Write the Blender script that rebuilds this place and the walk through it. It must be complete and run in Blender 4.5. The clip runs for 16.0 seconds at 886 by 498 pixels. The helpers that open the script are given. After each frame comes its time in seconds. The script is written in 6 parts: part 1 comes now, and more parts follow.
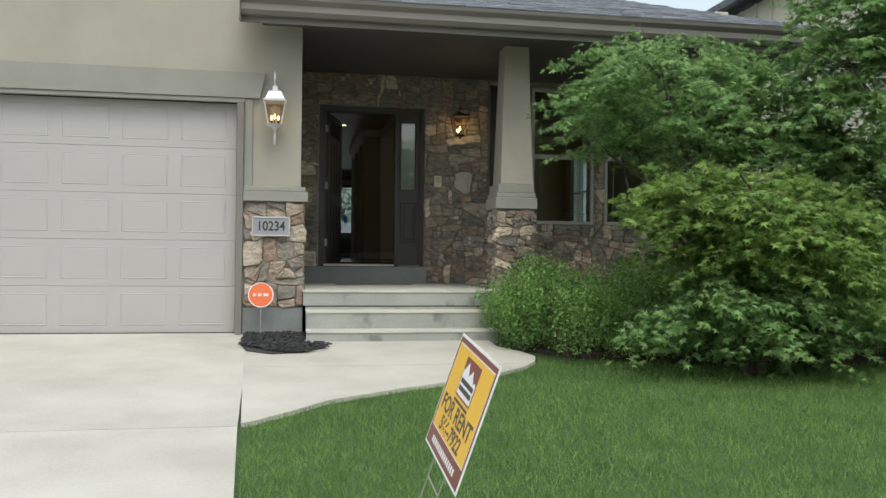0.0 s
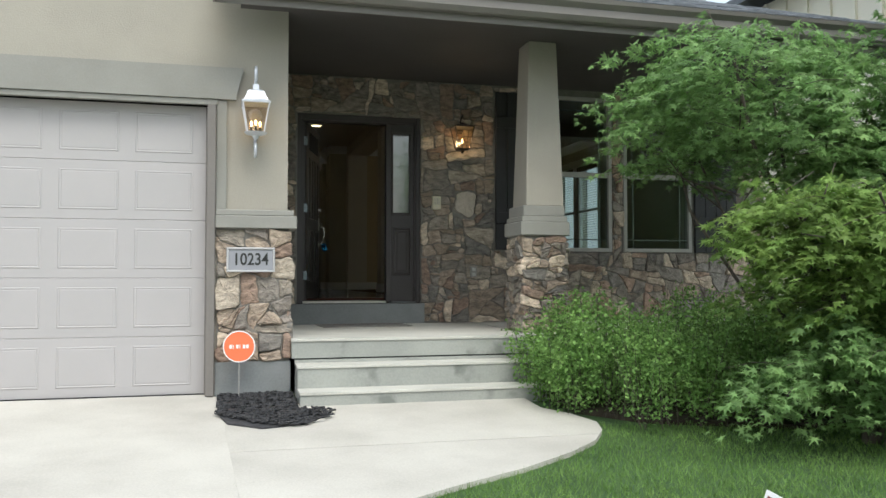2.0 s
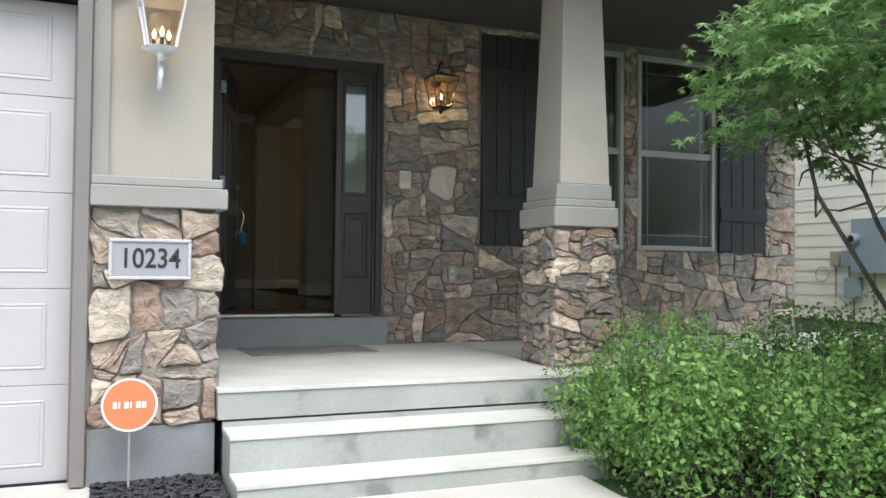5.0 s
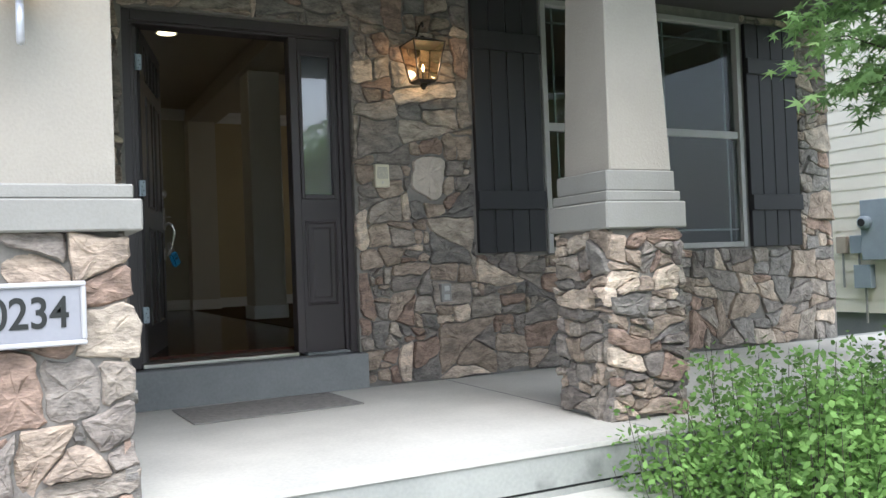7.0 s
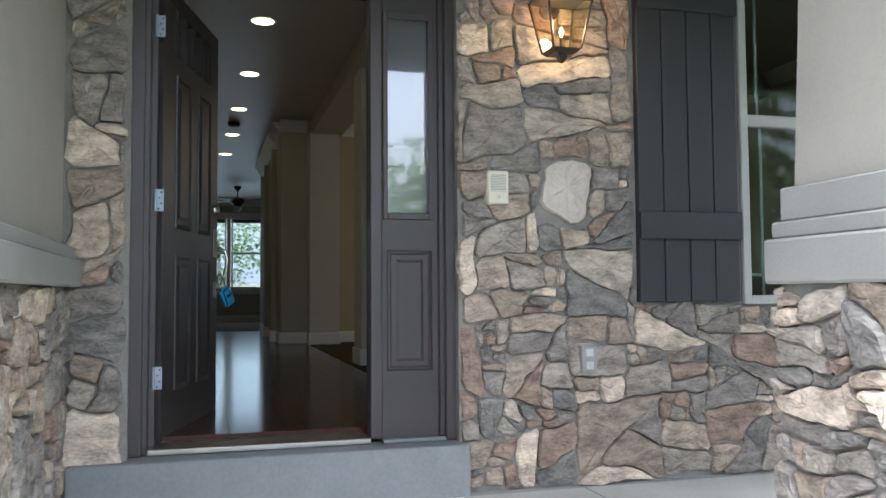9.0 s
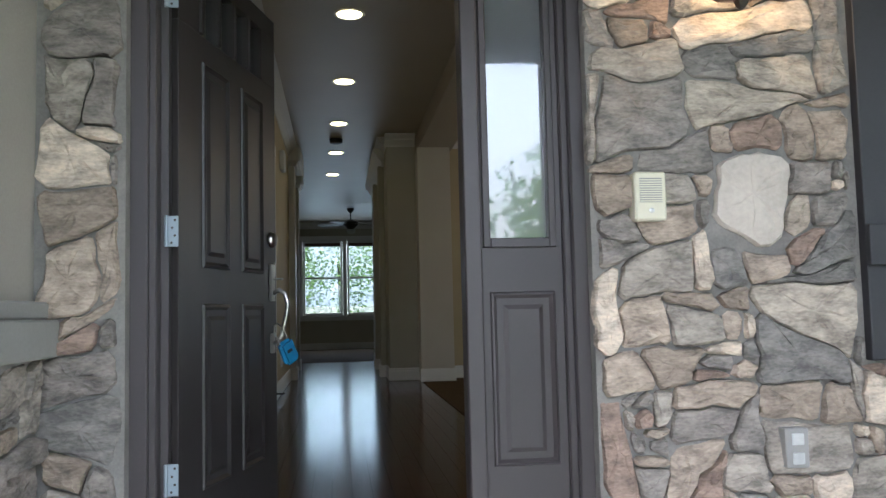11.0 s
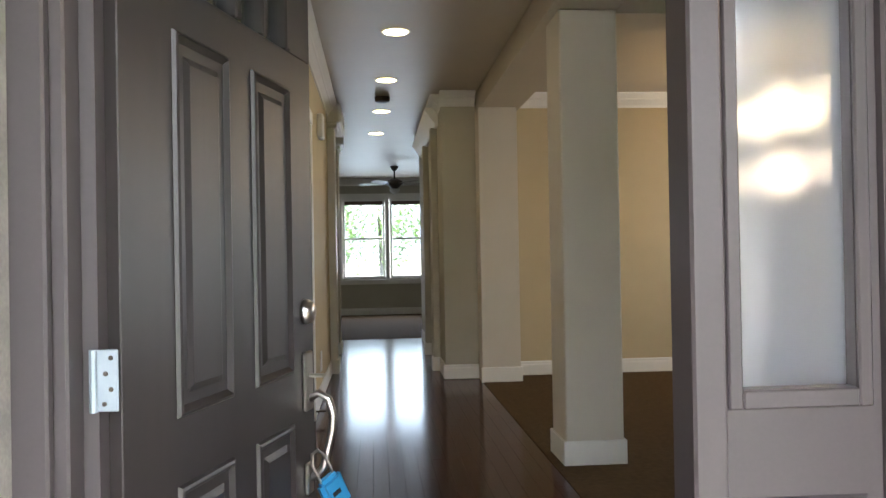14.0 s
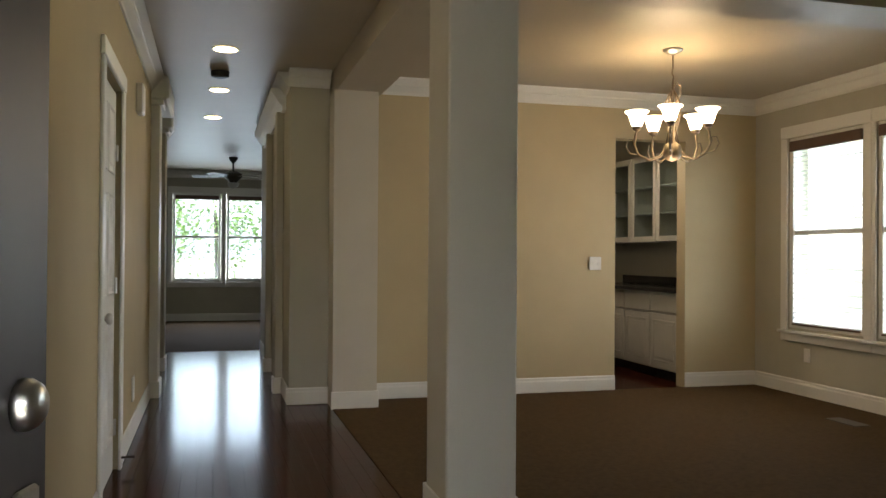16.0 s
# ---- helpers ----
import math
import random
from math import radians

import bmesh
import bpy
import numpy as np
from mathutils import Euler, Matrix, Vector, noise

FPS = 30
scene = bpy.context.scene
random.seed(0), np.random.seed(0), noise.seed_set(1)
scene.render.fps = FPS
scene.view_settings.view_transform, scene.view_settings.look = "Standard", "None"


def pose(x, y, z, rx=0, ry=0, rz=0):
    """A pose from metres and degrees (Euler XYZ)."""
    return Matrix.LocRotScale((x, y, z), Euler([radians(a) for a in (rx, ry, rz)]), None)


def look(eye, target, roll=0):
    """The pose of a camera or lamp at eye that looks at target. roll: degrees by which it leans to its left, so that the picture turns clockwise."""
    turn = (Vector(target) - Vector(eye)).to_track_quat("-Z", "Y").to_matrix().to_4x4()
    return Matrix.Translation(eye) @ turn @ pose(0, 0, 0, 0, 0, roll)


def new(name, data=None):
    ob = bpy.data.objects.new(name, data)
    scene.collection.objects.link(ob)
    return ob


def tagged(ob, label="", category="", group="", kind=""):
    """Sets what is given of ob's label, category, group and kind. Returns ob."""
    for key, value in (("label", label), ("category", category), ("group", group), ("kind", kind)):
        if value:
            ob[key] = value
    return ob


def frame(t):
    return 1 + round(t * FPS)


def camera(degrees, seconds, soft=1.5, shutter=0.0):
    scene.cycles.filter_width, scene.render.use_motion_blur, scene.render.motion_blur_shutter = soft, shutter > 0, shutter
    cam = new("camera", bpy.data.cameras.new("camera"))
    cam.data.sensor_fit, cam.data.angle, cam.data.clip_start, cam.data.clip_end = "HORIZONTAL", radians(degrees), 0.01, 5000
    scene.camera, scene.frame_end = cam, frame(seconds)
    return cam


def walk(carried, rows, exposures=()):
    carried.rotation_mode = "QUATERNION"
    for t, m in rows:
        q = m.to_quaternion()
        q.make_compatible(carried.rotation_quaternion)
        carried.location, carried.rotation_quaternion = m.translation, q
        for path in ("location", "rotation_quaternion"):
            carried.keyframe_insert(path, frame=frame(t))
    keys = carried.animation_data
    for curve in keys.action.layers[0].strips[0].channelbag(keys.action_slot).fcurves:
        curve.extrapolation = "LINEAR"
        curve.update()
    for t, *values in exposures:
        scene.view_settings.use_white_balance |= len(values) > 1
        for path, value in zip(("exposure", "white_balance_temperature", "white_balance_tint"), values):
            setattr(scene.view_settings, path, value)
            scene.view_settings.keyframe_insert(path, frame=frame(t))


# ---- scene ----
cam = camera(55.7, 16.0)
METRES, EYE, TILT, LEAN, TURN = 11.2, 0.9, 0.0, 0.0, -10.5
PATH = [
    (0, (0.019, -0.214, 0.831), (0.373, 1.755, 0.846), 0.6),
    (0.5, (-0.043, 0.258, 0.87), (0.373, 2.214, 0.901), 1.1),
    (1, (-0.152, 0.695, 0.9), (0.313, 2.64, 0.925), 0.9),
    (1.5, (-0.282, 1.095, 0.925), (0.242, 3.025, 0.964), 0.4),
    (2, (-0.402, 1.544, 0.964), (0.1, 3.479, 1.032), -0.0),
    (2.5, (-0.494, 1.966, 1.016), (0.06, 3.886, 1.1), -0.8),
    (3, (-0.535, 2.433, 1.03), (0.122, 4.319, 1.133), -0.8),
    (3.5, (-0.529, 2.877, 1.024), (0.147, 4.757, 1.123), -0.8),
    (4, (-0.527, 3.356, 1.061), (0.182, 5.224, 1.129), -0.8),
    (4.2, (-0.493, 3.539, 1.068), (0.223, 5.406, 1.118), -0.3),
    (6.3, (-0.419, 5.232, 1.189), (0.462, 7.028, 1.218), -1.0),
    (6.5, (-0.314, 5.402, 1.216), (0.577, 7.192, 1.233), -1.7),
    (7, (-0.178, 5.71, 1.219), (0.715, 7.499, 1.256), -2.2),
    (7.5, (0.066, 6.066, 1.264), (0.864, 7.9, 1.319), -1.3),
    (8, (0.256, 6.45, 1.284), (0.992, 8.31, 1.35), -1.4),
    (8.5, (0.488, 6.8, 1.316), (1.149, 8.686, 1.399), -1.2),
    (9, (0.653, 7.19, 1.334), (1.194, 9.112, 1.44), -0.4),
    (9.5, (0.751, 7.55, 1.38), (1.192, 9.497, 1.506), -0.3),
    (9.7, (0.783, 7.677, 1.397), (1.206, 9.627, 1.537), -0.6),
    (11.8, (0.994, 8.684, 1.646), (1.175, 10.67, 1.798), -1.2),
    (12, (0.979, 8.806, 1.721), (1.153, 10.792, 1.873), -1.1),
    (12.5, (0.953, 9.019, 1.783), (1.063, 11.012, 1.902), -0.6),
    (13, (0.93, 9.162, 1.912), (1.043, 11.158, 1.956), -0.9),
    (13.5, (0.882, 9.363, 1.913), (1.021, 11.358, 1.898), -1.0),
    (14, (0.867, 9.608, 1.92), (1.028, 11.601, 1.934), -1.0),
    (14.5, (0.854, 9.886, 1.915), (1.122, 11.868, 1.913), -0.2),
    (15, (0.838, 10.208, 1.916), (1.262, 12.163, 1.897), -0.4),
    (15.5, (0.885, 10.46, 1.96), (1.349, 12.406, 1.967), -0.3),
    (16, (0.904, 10.65, 1.965), (1.436, 12.578, 1.98), 0.4),
]
EXPOSE = [(0.0, 0.62, 6300, 4), (1.5, 0.84, 6150, 5), (2.5, 1.0, 6050, 6), (3.5, 1.18, 6000, 7), (4.2, 1.28, 5950, 8), (6.5, 1.6, 5700, 11), (7.5, 1.75, 5650, 11), (8.5, 2.3, 5550, 12), (9.5, 2.75, 5500, 13), (12.0, 3.15, 5500, 14), (12.5, 3.35, 5550, 15), (13.0, 3.5, 5650, 16), (13.5, 4.1, 5850, 17), (14.0, 4.45, 6050, 19), (14.5, 4.62, 6250, 21), (15.0, 4.72, 6450, 21), (15.5, 4.5, 6300, 18), (16.0, 4.1, 6150, 17)]
walk(cam, [(t, look(eye, target, roll)) for t, eye, target, roll in PATH], EXPOSE)



# ---- world, sun, large lights ----
world = bpy.data.worlds.new("sky")
scene.world = world
world.use_nodes = True
wn = world.node_tree.nodes
wl = world.node_tree.links
wn.clear()
sky = wn.new("ShaderNodeTexSky")
sky.sky_type, sky.sun_disc = "NISHITA", False
sky.sun_elevation, sky.sun_rotation = radians(57), radians(195)
sky.air_density, sky.dust_density, sky.ozone_density = 1.6, 5.0, 0.6
grey = wn.new("ShaderNodeMixRGB")
grey.inputs[0].default_value = 0.45
grey.inputs[2].default_value = (7.0, 7.2, 7.6, 1)
bg = wn.new("ShaderNodeBackground")
bg.inputs[1].default_value = 0.115
wout = wn.new("ShaderNodeOutputWorld")
wl.new(sky.outputs[0], grey.inputs[1])
wl.new(grey.outputs[0], bg.inputs[0])
wl.new(bg.outputs[0], wout.inputs[0])

sun = new("sun", bpy.data.lights.new("sun", "SUN"))
sun.data.energy, sun.data.angle, sun.data.color = 1.1, radians(30), (1, 0.97, 0.92)
sun.matrix_world = look((0, 0, 0), (-0.15, 0.52, -0.84))


def lamp(name, kind, m, energy, color, **size):
    ob = new(name, bpy.data.lights.new(name, kind))
    ob.matrix_world = m
    ob.data.energy, ob.data.color = energy, color
    for k, v in size.items():
        if k == "size":
            ob.data.shape = "RECTANGLE"
            ob.data.size, ob.data.size_y = v
        if k == "radius":
            ob.data.shadow_soft_size = v
        if k == "spot":
            ob.data.spot_size, ob.data.spot_blend = radians(v), 0.6
    return ob


WARM = (1.0, 0.72, 0.42)
FLOOR, CEIL = 0.73, 3.48
lamp("daylight_back", "AREA", look((1.1, 26.95, 2.3), (1.1, 23.5, 0.7)), 6.0, (0.86, 0.95, 1.0), size=(2.2, 1.5))
lamp("daylight_side", "AREA", look((6.19, 16.05, 2.2), (3, 16.05, 2.1)), 3.6, (0.9, 0.96, 1.0), size=(2.2, 1.7))
CANS = [(1.06, 13.80), (1.035, 15.44), (0.99, 17.05), (0.96, 18.66), (0.905, 20.29)]
for cx, cy in CANS:
    lamp("can_bulb", "SPOT", look((cx, cy, CEIL - 0.03), (cx, cy, 0)), 0.2, (1.0, 0.80, 0.55), spot=120, radius=0.06)

# ---- materials ----
MATS = {}


def mat(name, a, b=None, rough=0.6, metal=0.0, scale=6.0, fine=60.0, bump=0.15, depth=0.004, spots=None, stretch=(1, 1, 1), random_tone=0.0, spec=0.5, emit=None, coat=0.0):
    """Two tones mixed by coarse and fine noise, with relief. a, b: linear colours."""
    if name in MATS:
        return MATS[name]
    b = b or tuple(c * 0.8 for c in a)
    m = bpy.data.materials.new(name)
    m.use_nodes = True
    n, l = m.node_tree.nodes, m.node_tree.links
    p = n["Principled BSDF"]
    tc = n.new("ShaderNodeTexCoord")
    info = n.new("ShaderNodeObjectInfo")
    mul = n.new("ShaderNodeVectorMath")
    mul.operation = "MULTIPLY"
    mul.inputs[1].default_value = stretch
    off = n.new("ShaderNodeVectorMath")
    off.operation = "ADD"
    sc = n.new("ShaderNodeMath")
    sc.operation = "MULTIPLY"
    sc.inputs[1].default_value = 37.0
    l.new(info.outputs["Random"], sc.inputs[0])
    l.new(tc.outputs["Object"], mul.inputs[0])
    l.new(mul.outputs[0], off.inputs[0])
    l.new(sc.outputs[0], off.inputs[1])
    n1 = n.new("ShaderNodeTexNoise")
    n1.inputs["Scale"].default_value = scale
    n1.inputs["Detail"].default_value = 5
    n2 = n.new("ShaderNodeTexNoise")
    n2.inputs["Scale"].default_value = fine
    n2.inputs["Detail"].default_value = 4
    l.new(off.outputs[0], n1.inputs["Vector"])
    l.new(off.outputs[0], n2.inputs["Vector"])
    mixf = n.new("ShaderNodeMath")
    mixf.operation = "MULTIPLY_ADD"
    mixf.inputs[1].default_value = 0.35
    l.new(n2.outputs["Fac"], mixf.inputs[0])
    s1 = n.new("ShaderNodeMath")
    s1.operation = "MULTIPLY"
    s1.inputs[1].default_value = 0.65
    l.new(n1.outputs["Fac"], s1.inputs[0])
    l.new(s1.outputs[0], mixf.inputs[2])
    ramp = n.new("ShaderNodeValToRGB")
    ramp.color_ramp.elements[0].position, ramp.color_ramp.elements[1].position = 0.36, 0.64
    ramp.color_ramp.elements[0].color = (*b, 1)
    ramp.color_ramp.elements[1].color = (*a, 1)
    l.new(mixf.outputs[0], ramp.inputs[0])
    col = ramp.outputs[0]
    if spots:
        n3 = n.new("ShaderNodeTexNoise")
        n3.inputs["Scale"].default_value = spots[1]
        n3.inputs["Detail"].default_value = 6
        l.new(off.outputs[0], n3.inputs["Vector"])
        r3 = n.new("ShaderNodeValToRGB")
        r3.color_ramp.elements[0].position, r3.color_ramp.elements[1].position = spots[2], spots[2] + 0.08
        l.new(n3.outputs["Fac"], r3.inputs[0])
        mx = n.new("ShaderNodeMixRGB")
        mx.inputs[2].default_value = (*spots[0], 1)
        l.new(r3.outputs[0], mx.inputs[0])
        l.new(col, mx.inputs[1])
        col = mx.outputs[0]
    if random_tone:
        hsv = n.new("ShaderNodeHueSaturation")
        mr = n.new("ShaderNodeMapRange")
        mr.inputs[3].default_value, mr.inputs[4].default_value = 1 - random_tone, 1 + random_tone
        l.new(info.outputs["Random"], mr.inputs[0])
        l.new(mr.outputs[0], hsv.inputs["Value"])
        l.new(col, hsv.inputs["Color"])
        col = hsv.outputs[0]
    l.new(col, p.inputs["Base Color"])
    p.inputs["Roughness"].default_value, p.inputs["Metallic"].default_value = rough, metal
    p.inputs["Specular IOR Level"].default_value = spec
    p.inputs["Coat Weight"].default_value = coat
    p.inputs["Coat Roughness"].default_value = 0.12
    if bump:
        bp = n.new("ShaderNodeBump")
        bp.inputs["Strength"].default_value, bp.inputs["Distance"].default_value = min(1, bump * 3), depth
        l.new(mixf.outputs[0], bp.inputs["Height"])
        l.new(bp.outputs[0], p.inputs["Normal"])
    if emit:
        p.inputs["Emission Color"].default_value = (*emit[0], 1)
        p.inputs["Emission Strength"].default_value = emit[1]
    MATS[name] = m
    return m


def stone_mat():
    m = mat("fieldstone", (0.42, 0.375, 0.325), (0.17, 0.153, 0.136), rough=0.85, scale=11, fine=55, bump=0.33, depth=0.016, stretch=(1, 2.2, 1), random_tone=0.24, spec=0.25)
    n, l = m.node_tree.nodes, m.node_tree.links
    info = n.new("ShaderNodeObjectInfo")
    geo = n.new("ShaderNodeNewGeometry")
    add = n.new("ShaderNodeMath")
    add.operation = "ADD"
    fr = n.new("ShaderNodeMath")
    fr.operation = "FRACT"
    l.new(info.outputs["Random"], add.inputs[0])
    l.new(geo.outputs["Random Per Island"], add.inputs[1])
    l.new(add.outputs[0], fr.inputs[0])
    r = n.new("ShaderNodeValToRGB")
    r.color_ramp.interpolation = "CONSTANT"
    tones = [(0.96, 0.94, 0.90), (1.08, 0.98, 0.88), (0.66, 0.65, 0.65), (1.5, 1.4, 1.26), (1.14, 0.93, 0.83), (0.76, 0.79, 0.81), (1.04, 0.94, 0.84)]
    r.color_ramp.elements[0].color = (0.8, 0.8, 0.8, 1)
    r.color_ramp.elements[1].position = 0.97
    r.color_ramp.elements[1].color = (1.35, 1.3, 1.2, 1)
    for i, c in enumerate(tones):
        e = r.color_ramp.elements.new(0.12 + 0.12 * i)
        e.color = (*c, 1)
    l.new(fr.outputs[0], r.inputs[0])
    mx = n.new("ShaderNodeMixRGB")
    mx.blend_type = "MULTIPLY"
    mx.inputs[0].default_value = 1
    p = n["Principled BSDF"]
    src = p.inputs["Base Color"].links[0].from_socket
    l.new(src, mx.inputs[1])
    l.new(r.outputs[0], mx.inputs[2])
    l.new(mx.outputs[0], p.inputs["Base Color"])
    return m


def glass(name, tint=(0.9, 0.95, 0.95), rough=0.0, gain=3.2):
    if name in MATS:
        return MATS[name]
    m = bpy.data.materials.new(name)
    m.use_nodes = True
    n, l = m.node_tree.nodes, m.node_tree.links
    n.clear()
    out = n.new("ShaderNodeOutputMaterial")
    tr = n.new("ShaderNodeBsdfTransparent")
    tr.inputs[0].default_value = (*tint, 1)
    gl = n.new("ShaderNodeBsdfGlossy")
    gl.inputs["Roughness"].default_value = rough
    lw = n.new("ShaderNodeLayerWeight")
    lw.inputs[0].default_value = 0.5
    p5 = n.new("ShaderNodeMath")
    p5.operation = "POWER"
    p5.inputs[1].default_value = 5.0
    fr = n.new("ShaderNodeMath")
    fr.operation = "MULTIPLY_ADD"
    fr.inputs[1].default_value = 0.6
    fr.inputs[2].default_value = 0.028
    l.new(lw.outputs["Facing"], p5.inputs[0])
    l.new(p5.outputs[0], fr.inputs[0])
    k = n.new("ShaderNodeMath")
    k.operation = "MULTIPLY"
    k.use_clamp = True
    k.inputs[1].default_value = gain
    mx = n.new("ShaderNodeMixShader")
    l.new(fr.outputs[0], k.inputs[0])
    l.new(k.outputs[0], mx.inputs[0])
    l.new(tr.outputs[0], mx.inputs[1])
    l.new(gl.outputs[0], mx.inputs[2])
    l.new(mx.outputs[0], out.inputs[0])
    MATS[name] = m
    return m


STONE = stone_mat()
PALE_STONE = mat("pale fieldstone", (0.56, 0.50, 0.42), (0.42, 0.37, 0.31), rough=0.85, scale=7, fine=60, bump=0.3, depth=0.006)
MORTAR = mat("mortar", (0.25, 0.235, 0.21), (0.17, 0.16, 0.145), rough=0.95, scale=12, fine=120, bump=0.3)
STUCCO = mat("stucco", (0.38, 0.355, 0.305), (0.335, 0.312, 0.268), rough=0.9, scale=2.2, fine=90, bump=0.28, depth=0.006, spec=0.2)
TRIM_STUCCO = mat("stucco trim", (0.30, 0.295, 0.27), (0.26, 0.255, 0.232), rough=0.88, scale=2.5, fine=110, bump=0.22, depth=0.004, spec=0.2)
GARAGE = mat("garage paint", (0.42, 0.40, 0.40), (0.39, 0.375, 0.375), rough=0.45, scale=1.5, fine=200, bump=0.05, depth=0.001)
CONCRETE = mat("concrete", (0.53, 0.51, 0.46), (0.41, 0.39, 0.35), rough=0.85, scale=1.6, fine=80, bump=0.14, depth=0.002, spec=0.3)
# Grey-green stain, with the risers' darker side also put into the colour
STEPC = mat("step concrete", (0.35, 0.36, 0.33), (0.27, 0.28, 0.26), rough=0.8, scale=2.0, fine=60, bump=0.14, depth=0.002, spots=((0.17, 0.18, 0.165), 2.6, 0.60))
FOOTING = mat("foundation", (0.235, 0.245, 0.245), (0.18, 0.19, 0.19), rough=0.85, scale=3, fine=60, bump=0.15)
MULCH = mat("mulch", (0.055, 0.055, 0.058), (0.024, 0.024, 0.026), rough=0.9, scale=20, fine=120, bump=0.33, depth=0.01)
SOIL = mat("soil", (0.06, 0.045, 0.03), (0.025, 0.02, 0.014), rough=0.95, scale=8, fine=80, bump=0.33, depth=0.01)
GRASSBASE = mat("turf", (0.055, 0.11, 0.03), (0.03, 0.065, 0.018), rough=0.9, scale=2, fine=90, bump=0.3, depth=0.01)
DARKPAINT = mat("dark brown paint", (0.052, 0.043, 0.043), (0.043, 0.036, 0.036), rough=0.42, scale=3, fine=140, bump=0.06, depth=0.001)
DOORP = mat("door paint", (0.030, 0.025, 0.024), (0.024, 0.020, 0.019), rough=0.38, scale=3, fine=90, bump=0.08, depth=0.001, stretch=(8, 8, 0.6))
SHUT = mat("shutter paint", (0.030, 0.029, 0.031), (0.024, 0.023, 0.025), rough=0.5, scale=3, fine=90, bump=0.1, depth=0.001)
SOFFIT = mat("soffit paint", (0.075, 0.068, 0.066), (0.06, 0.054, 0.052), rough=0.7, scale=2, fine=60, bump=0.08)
GUTTER = mat("gutter paint", (0.19, 0.175, 0.16), (0.165, 0.15, 0.14), rough=0.5, scale=2, fine=60, bump=0.04)
ROOFM = mat("shingle", (0.17, 0.185, 0.205), (0.095, 0.105, 0.12), rough=0.95, scale=8, fine=240, bump=0.3, depth=0.003, random_tone=0.3)
SIDING = mat("lap siding paint", (0.80, 0.75, 0.62), (0.75, 0.70, 0.58), rough=0.6, scale=2, fine=90, bump=0.06)
VINYL = mat("window vinyl", (0.42, 0.41, 0.38), (0.38, 0.37, 0.34), rough=0.4, bump=0.02)
WHITE = mat("white trim paint", (0.76, 0.75, 0.71), (0.71, 0.70, 0.66), rough=0.4, scale=2, fine=60, bump=0.03)
WALLT = mat("tan wall paint", (0.48, 0.395, 0.24), (0.45, 0.37, 0.225), rough=0.75, scale=3, fine=180, bump=0.10, depth=0.001)
WALLG = mat("sage wall paint", (0.46, 0.44, 0.36), (0.43, 0.41, 0.33), rough=0.75, scale=3, fine=180, bump=0.10, depth=0.001)
WALLC = mat("column paint", (0.58, 0.54, 0.46), (0.55, 0.51, 0.43), rough=0.7, scale=3, fine=180, bump=0.10, depth=0.001)
CEILM = mat("ceiling paint", (0.46, 0.40, 0.30), (0.43, 0.37, 0.28), rough=0.42, scale=2, fine=50, bump=0.12, depth=0.002)
WOOD = mat("cherry board", (0.050, 0.013, 0.007), (0.030, 0.008, 0.0045), rough=0.14, scale=4, fine=60, bump=0.03, depth=0.0006, stretch=(10, 0.7, 1), random_tone=0.18, spec=0.11)
CARPET = mat("carpet", (0.090, 0.058, 0.029), (0.062, 0.040, 0.019), rough=1.0, scale=30, fine=300, bump=0.33, depth=0.006, spec=0.1)
CHROME = mat("brushed nickel", (0.62, 0.60, 0.56), (0.55, 0.53, 0.49), rough=0.28, metal=1, fine=200, bump=0.03)
GALV = mat("hinge steel", (0.30, 0.35, 0.39), (0.25, 0.30, 0.33), rough=0.45, metal=0.4, fine=90, bump=0.05)
LAMPW = mat("white lamp metal", (0.68, 0.70, 0.76), (0.60, 0.62, 0.68), rough=0.3, metal=0.3, bump=0.02)
BRASSD = mat("dark bronze", (0.07, 0.058, 0.045), (0.045, 0.037, 0.03), rough=0.4, metal=0.6, bump=0.05)
BULB = mat("lit bulb", (1, 0.8, 0.5), rough=0.4, bump=0, emit=((1.0, 0.66, 0.28), 7))
CANL = mat("can lamp glow", (1, 0.9, 0.7), rough=0.4, bump=0, emit=((1.0, 0.82, 0.44), 1.7))
SHADE = mat("frosted shade", (0.9, 0.8, 0.6), rough=0.4, bump=0, emit=((1.0, 0.78, 0.42), 0.9))
CLEAR = glass("clear glass")
# Dark tint holds down the daylight in the far windows; no screens there
DIMMED = glass("dimmed window glass", tint=(0.58, 0.62, 0.64))
SIDE_GLASS = glass("sidelight glass", tint=(0.66, 0.69, 0.71), rough=0.02, gain=5.0)
gn, gk = SIDE_GLASS.node_tree.nodes, SIDE_GLASS.node_tree.links
clear_in = gn["Transparent BSDF"]
film = gn.new("ShaderNodeBsdfRefraction")
film.inputs["Color"].default_value = (0.74, 0.77, 0.80, 1)
film.inputs["Roughness"].default_value = 0.32
film.inputs["IOR"].default_value = 1.12
dust = gn.new("ShaderNodeBsdfDiffuse")
dust.inputs["Color"].default_value = (0.55, 0.58, 0.62, 1)
both = gn.new("ShaderNodeMixShader")
both.inputs[0].default_value = 0.16
gk.new(film.outputs[0], both.inputs[1])
gk.new(dust.outputs[0], both.inputs[2])
haze = gn.new("ShaderNodeMixShader")
haze.inputs[0].default_value = 0.85
gk.new(clear_in.outputs[0], haze.inputs[1])
gk.new(both.outputs[0], haze.inputs[2])
gk.new(haze.outputs[0], gn["Mix Shader"].inputs[1])
WINDOW_GLASS = glass("window glass", tint=(0.75, 0.8, 0.8), gain=1.0)
LANTERN_GLASS = glass("lantern glass", tint=(0.86, 0.78, 0.66))
INTERCOM = mat("ivory plastic", (0.66, 0.62, 0.47), (0.62, 0.58, 0.44), rough=0.4, bump=0.02)
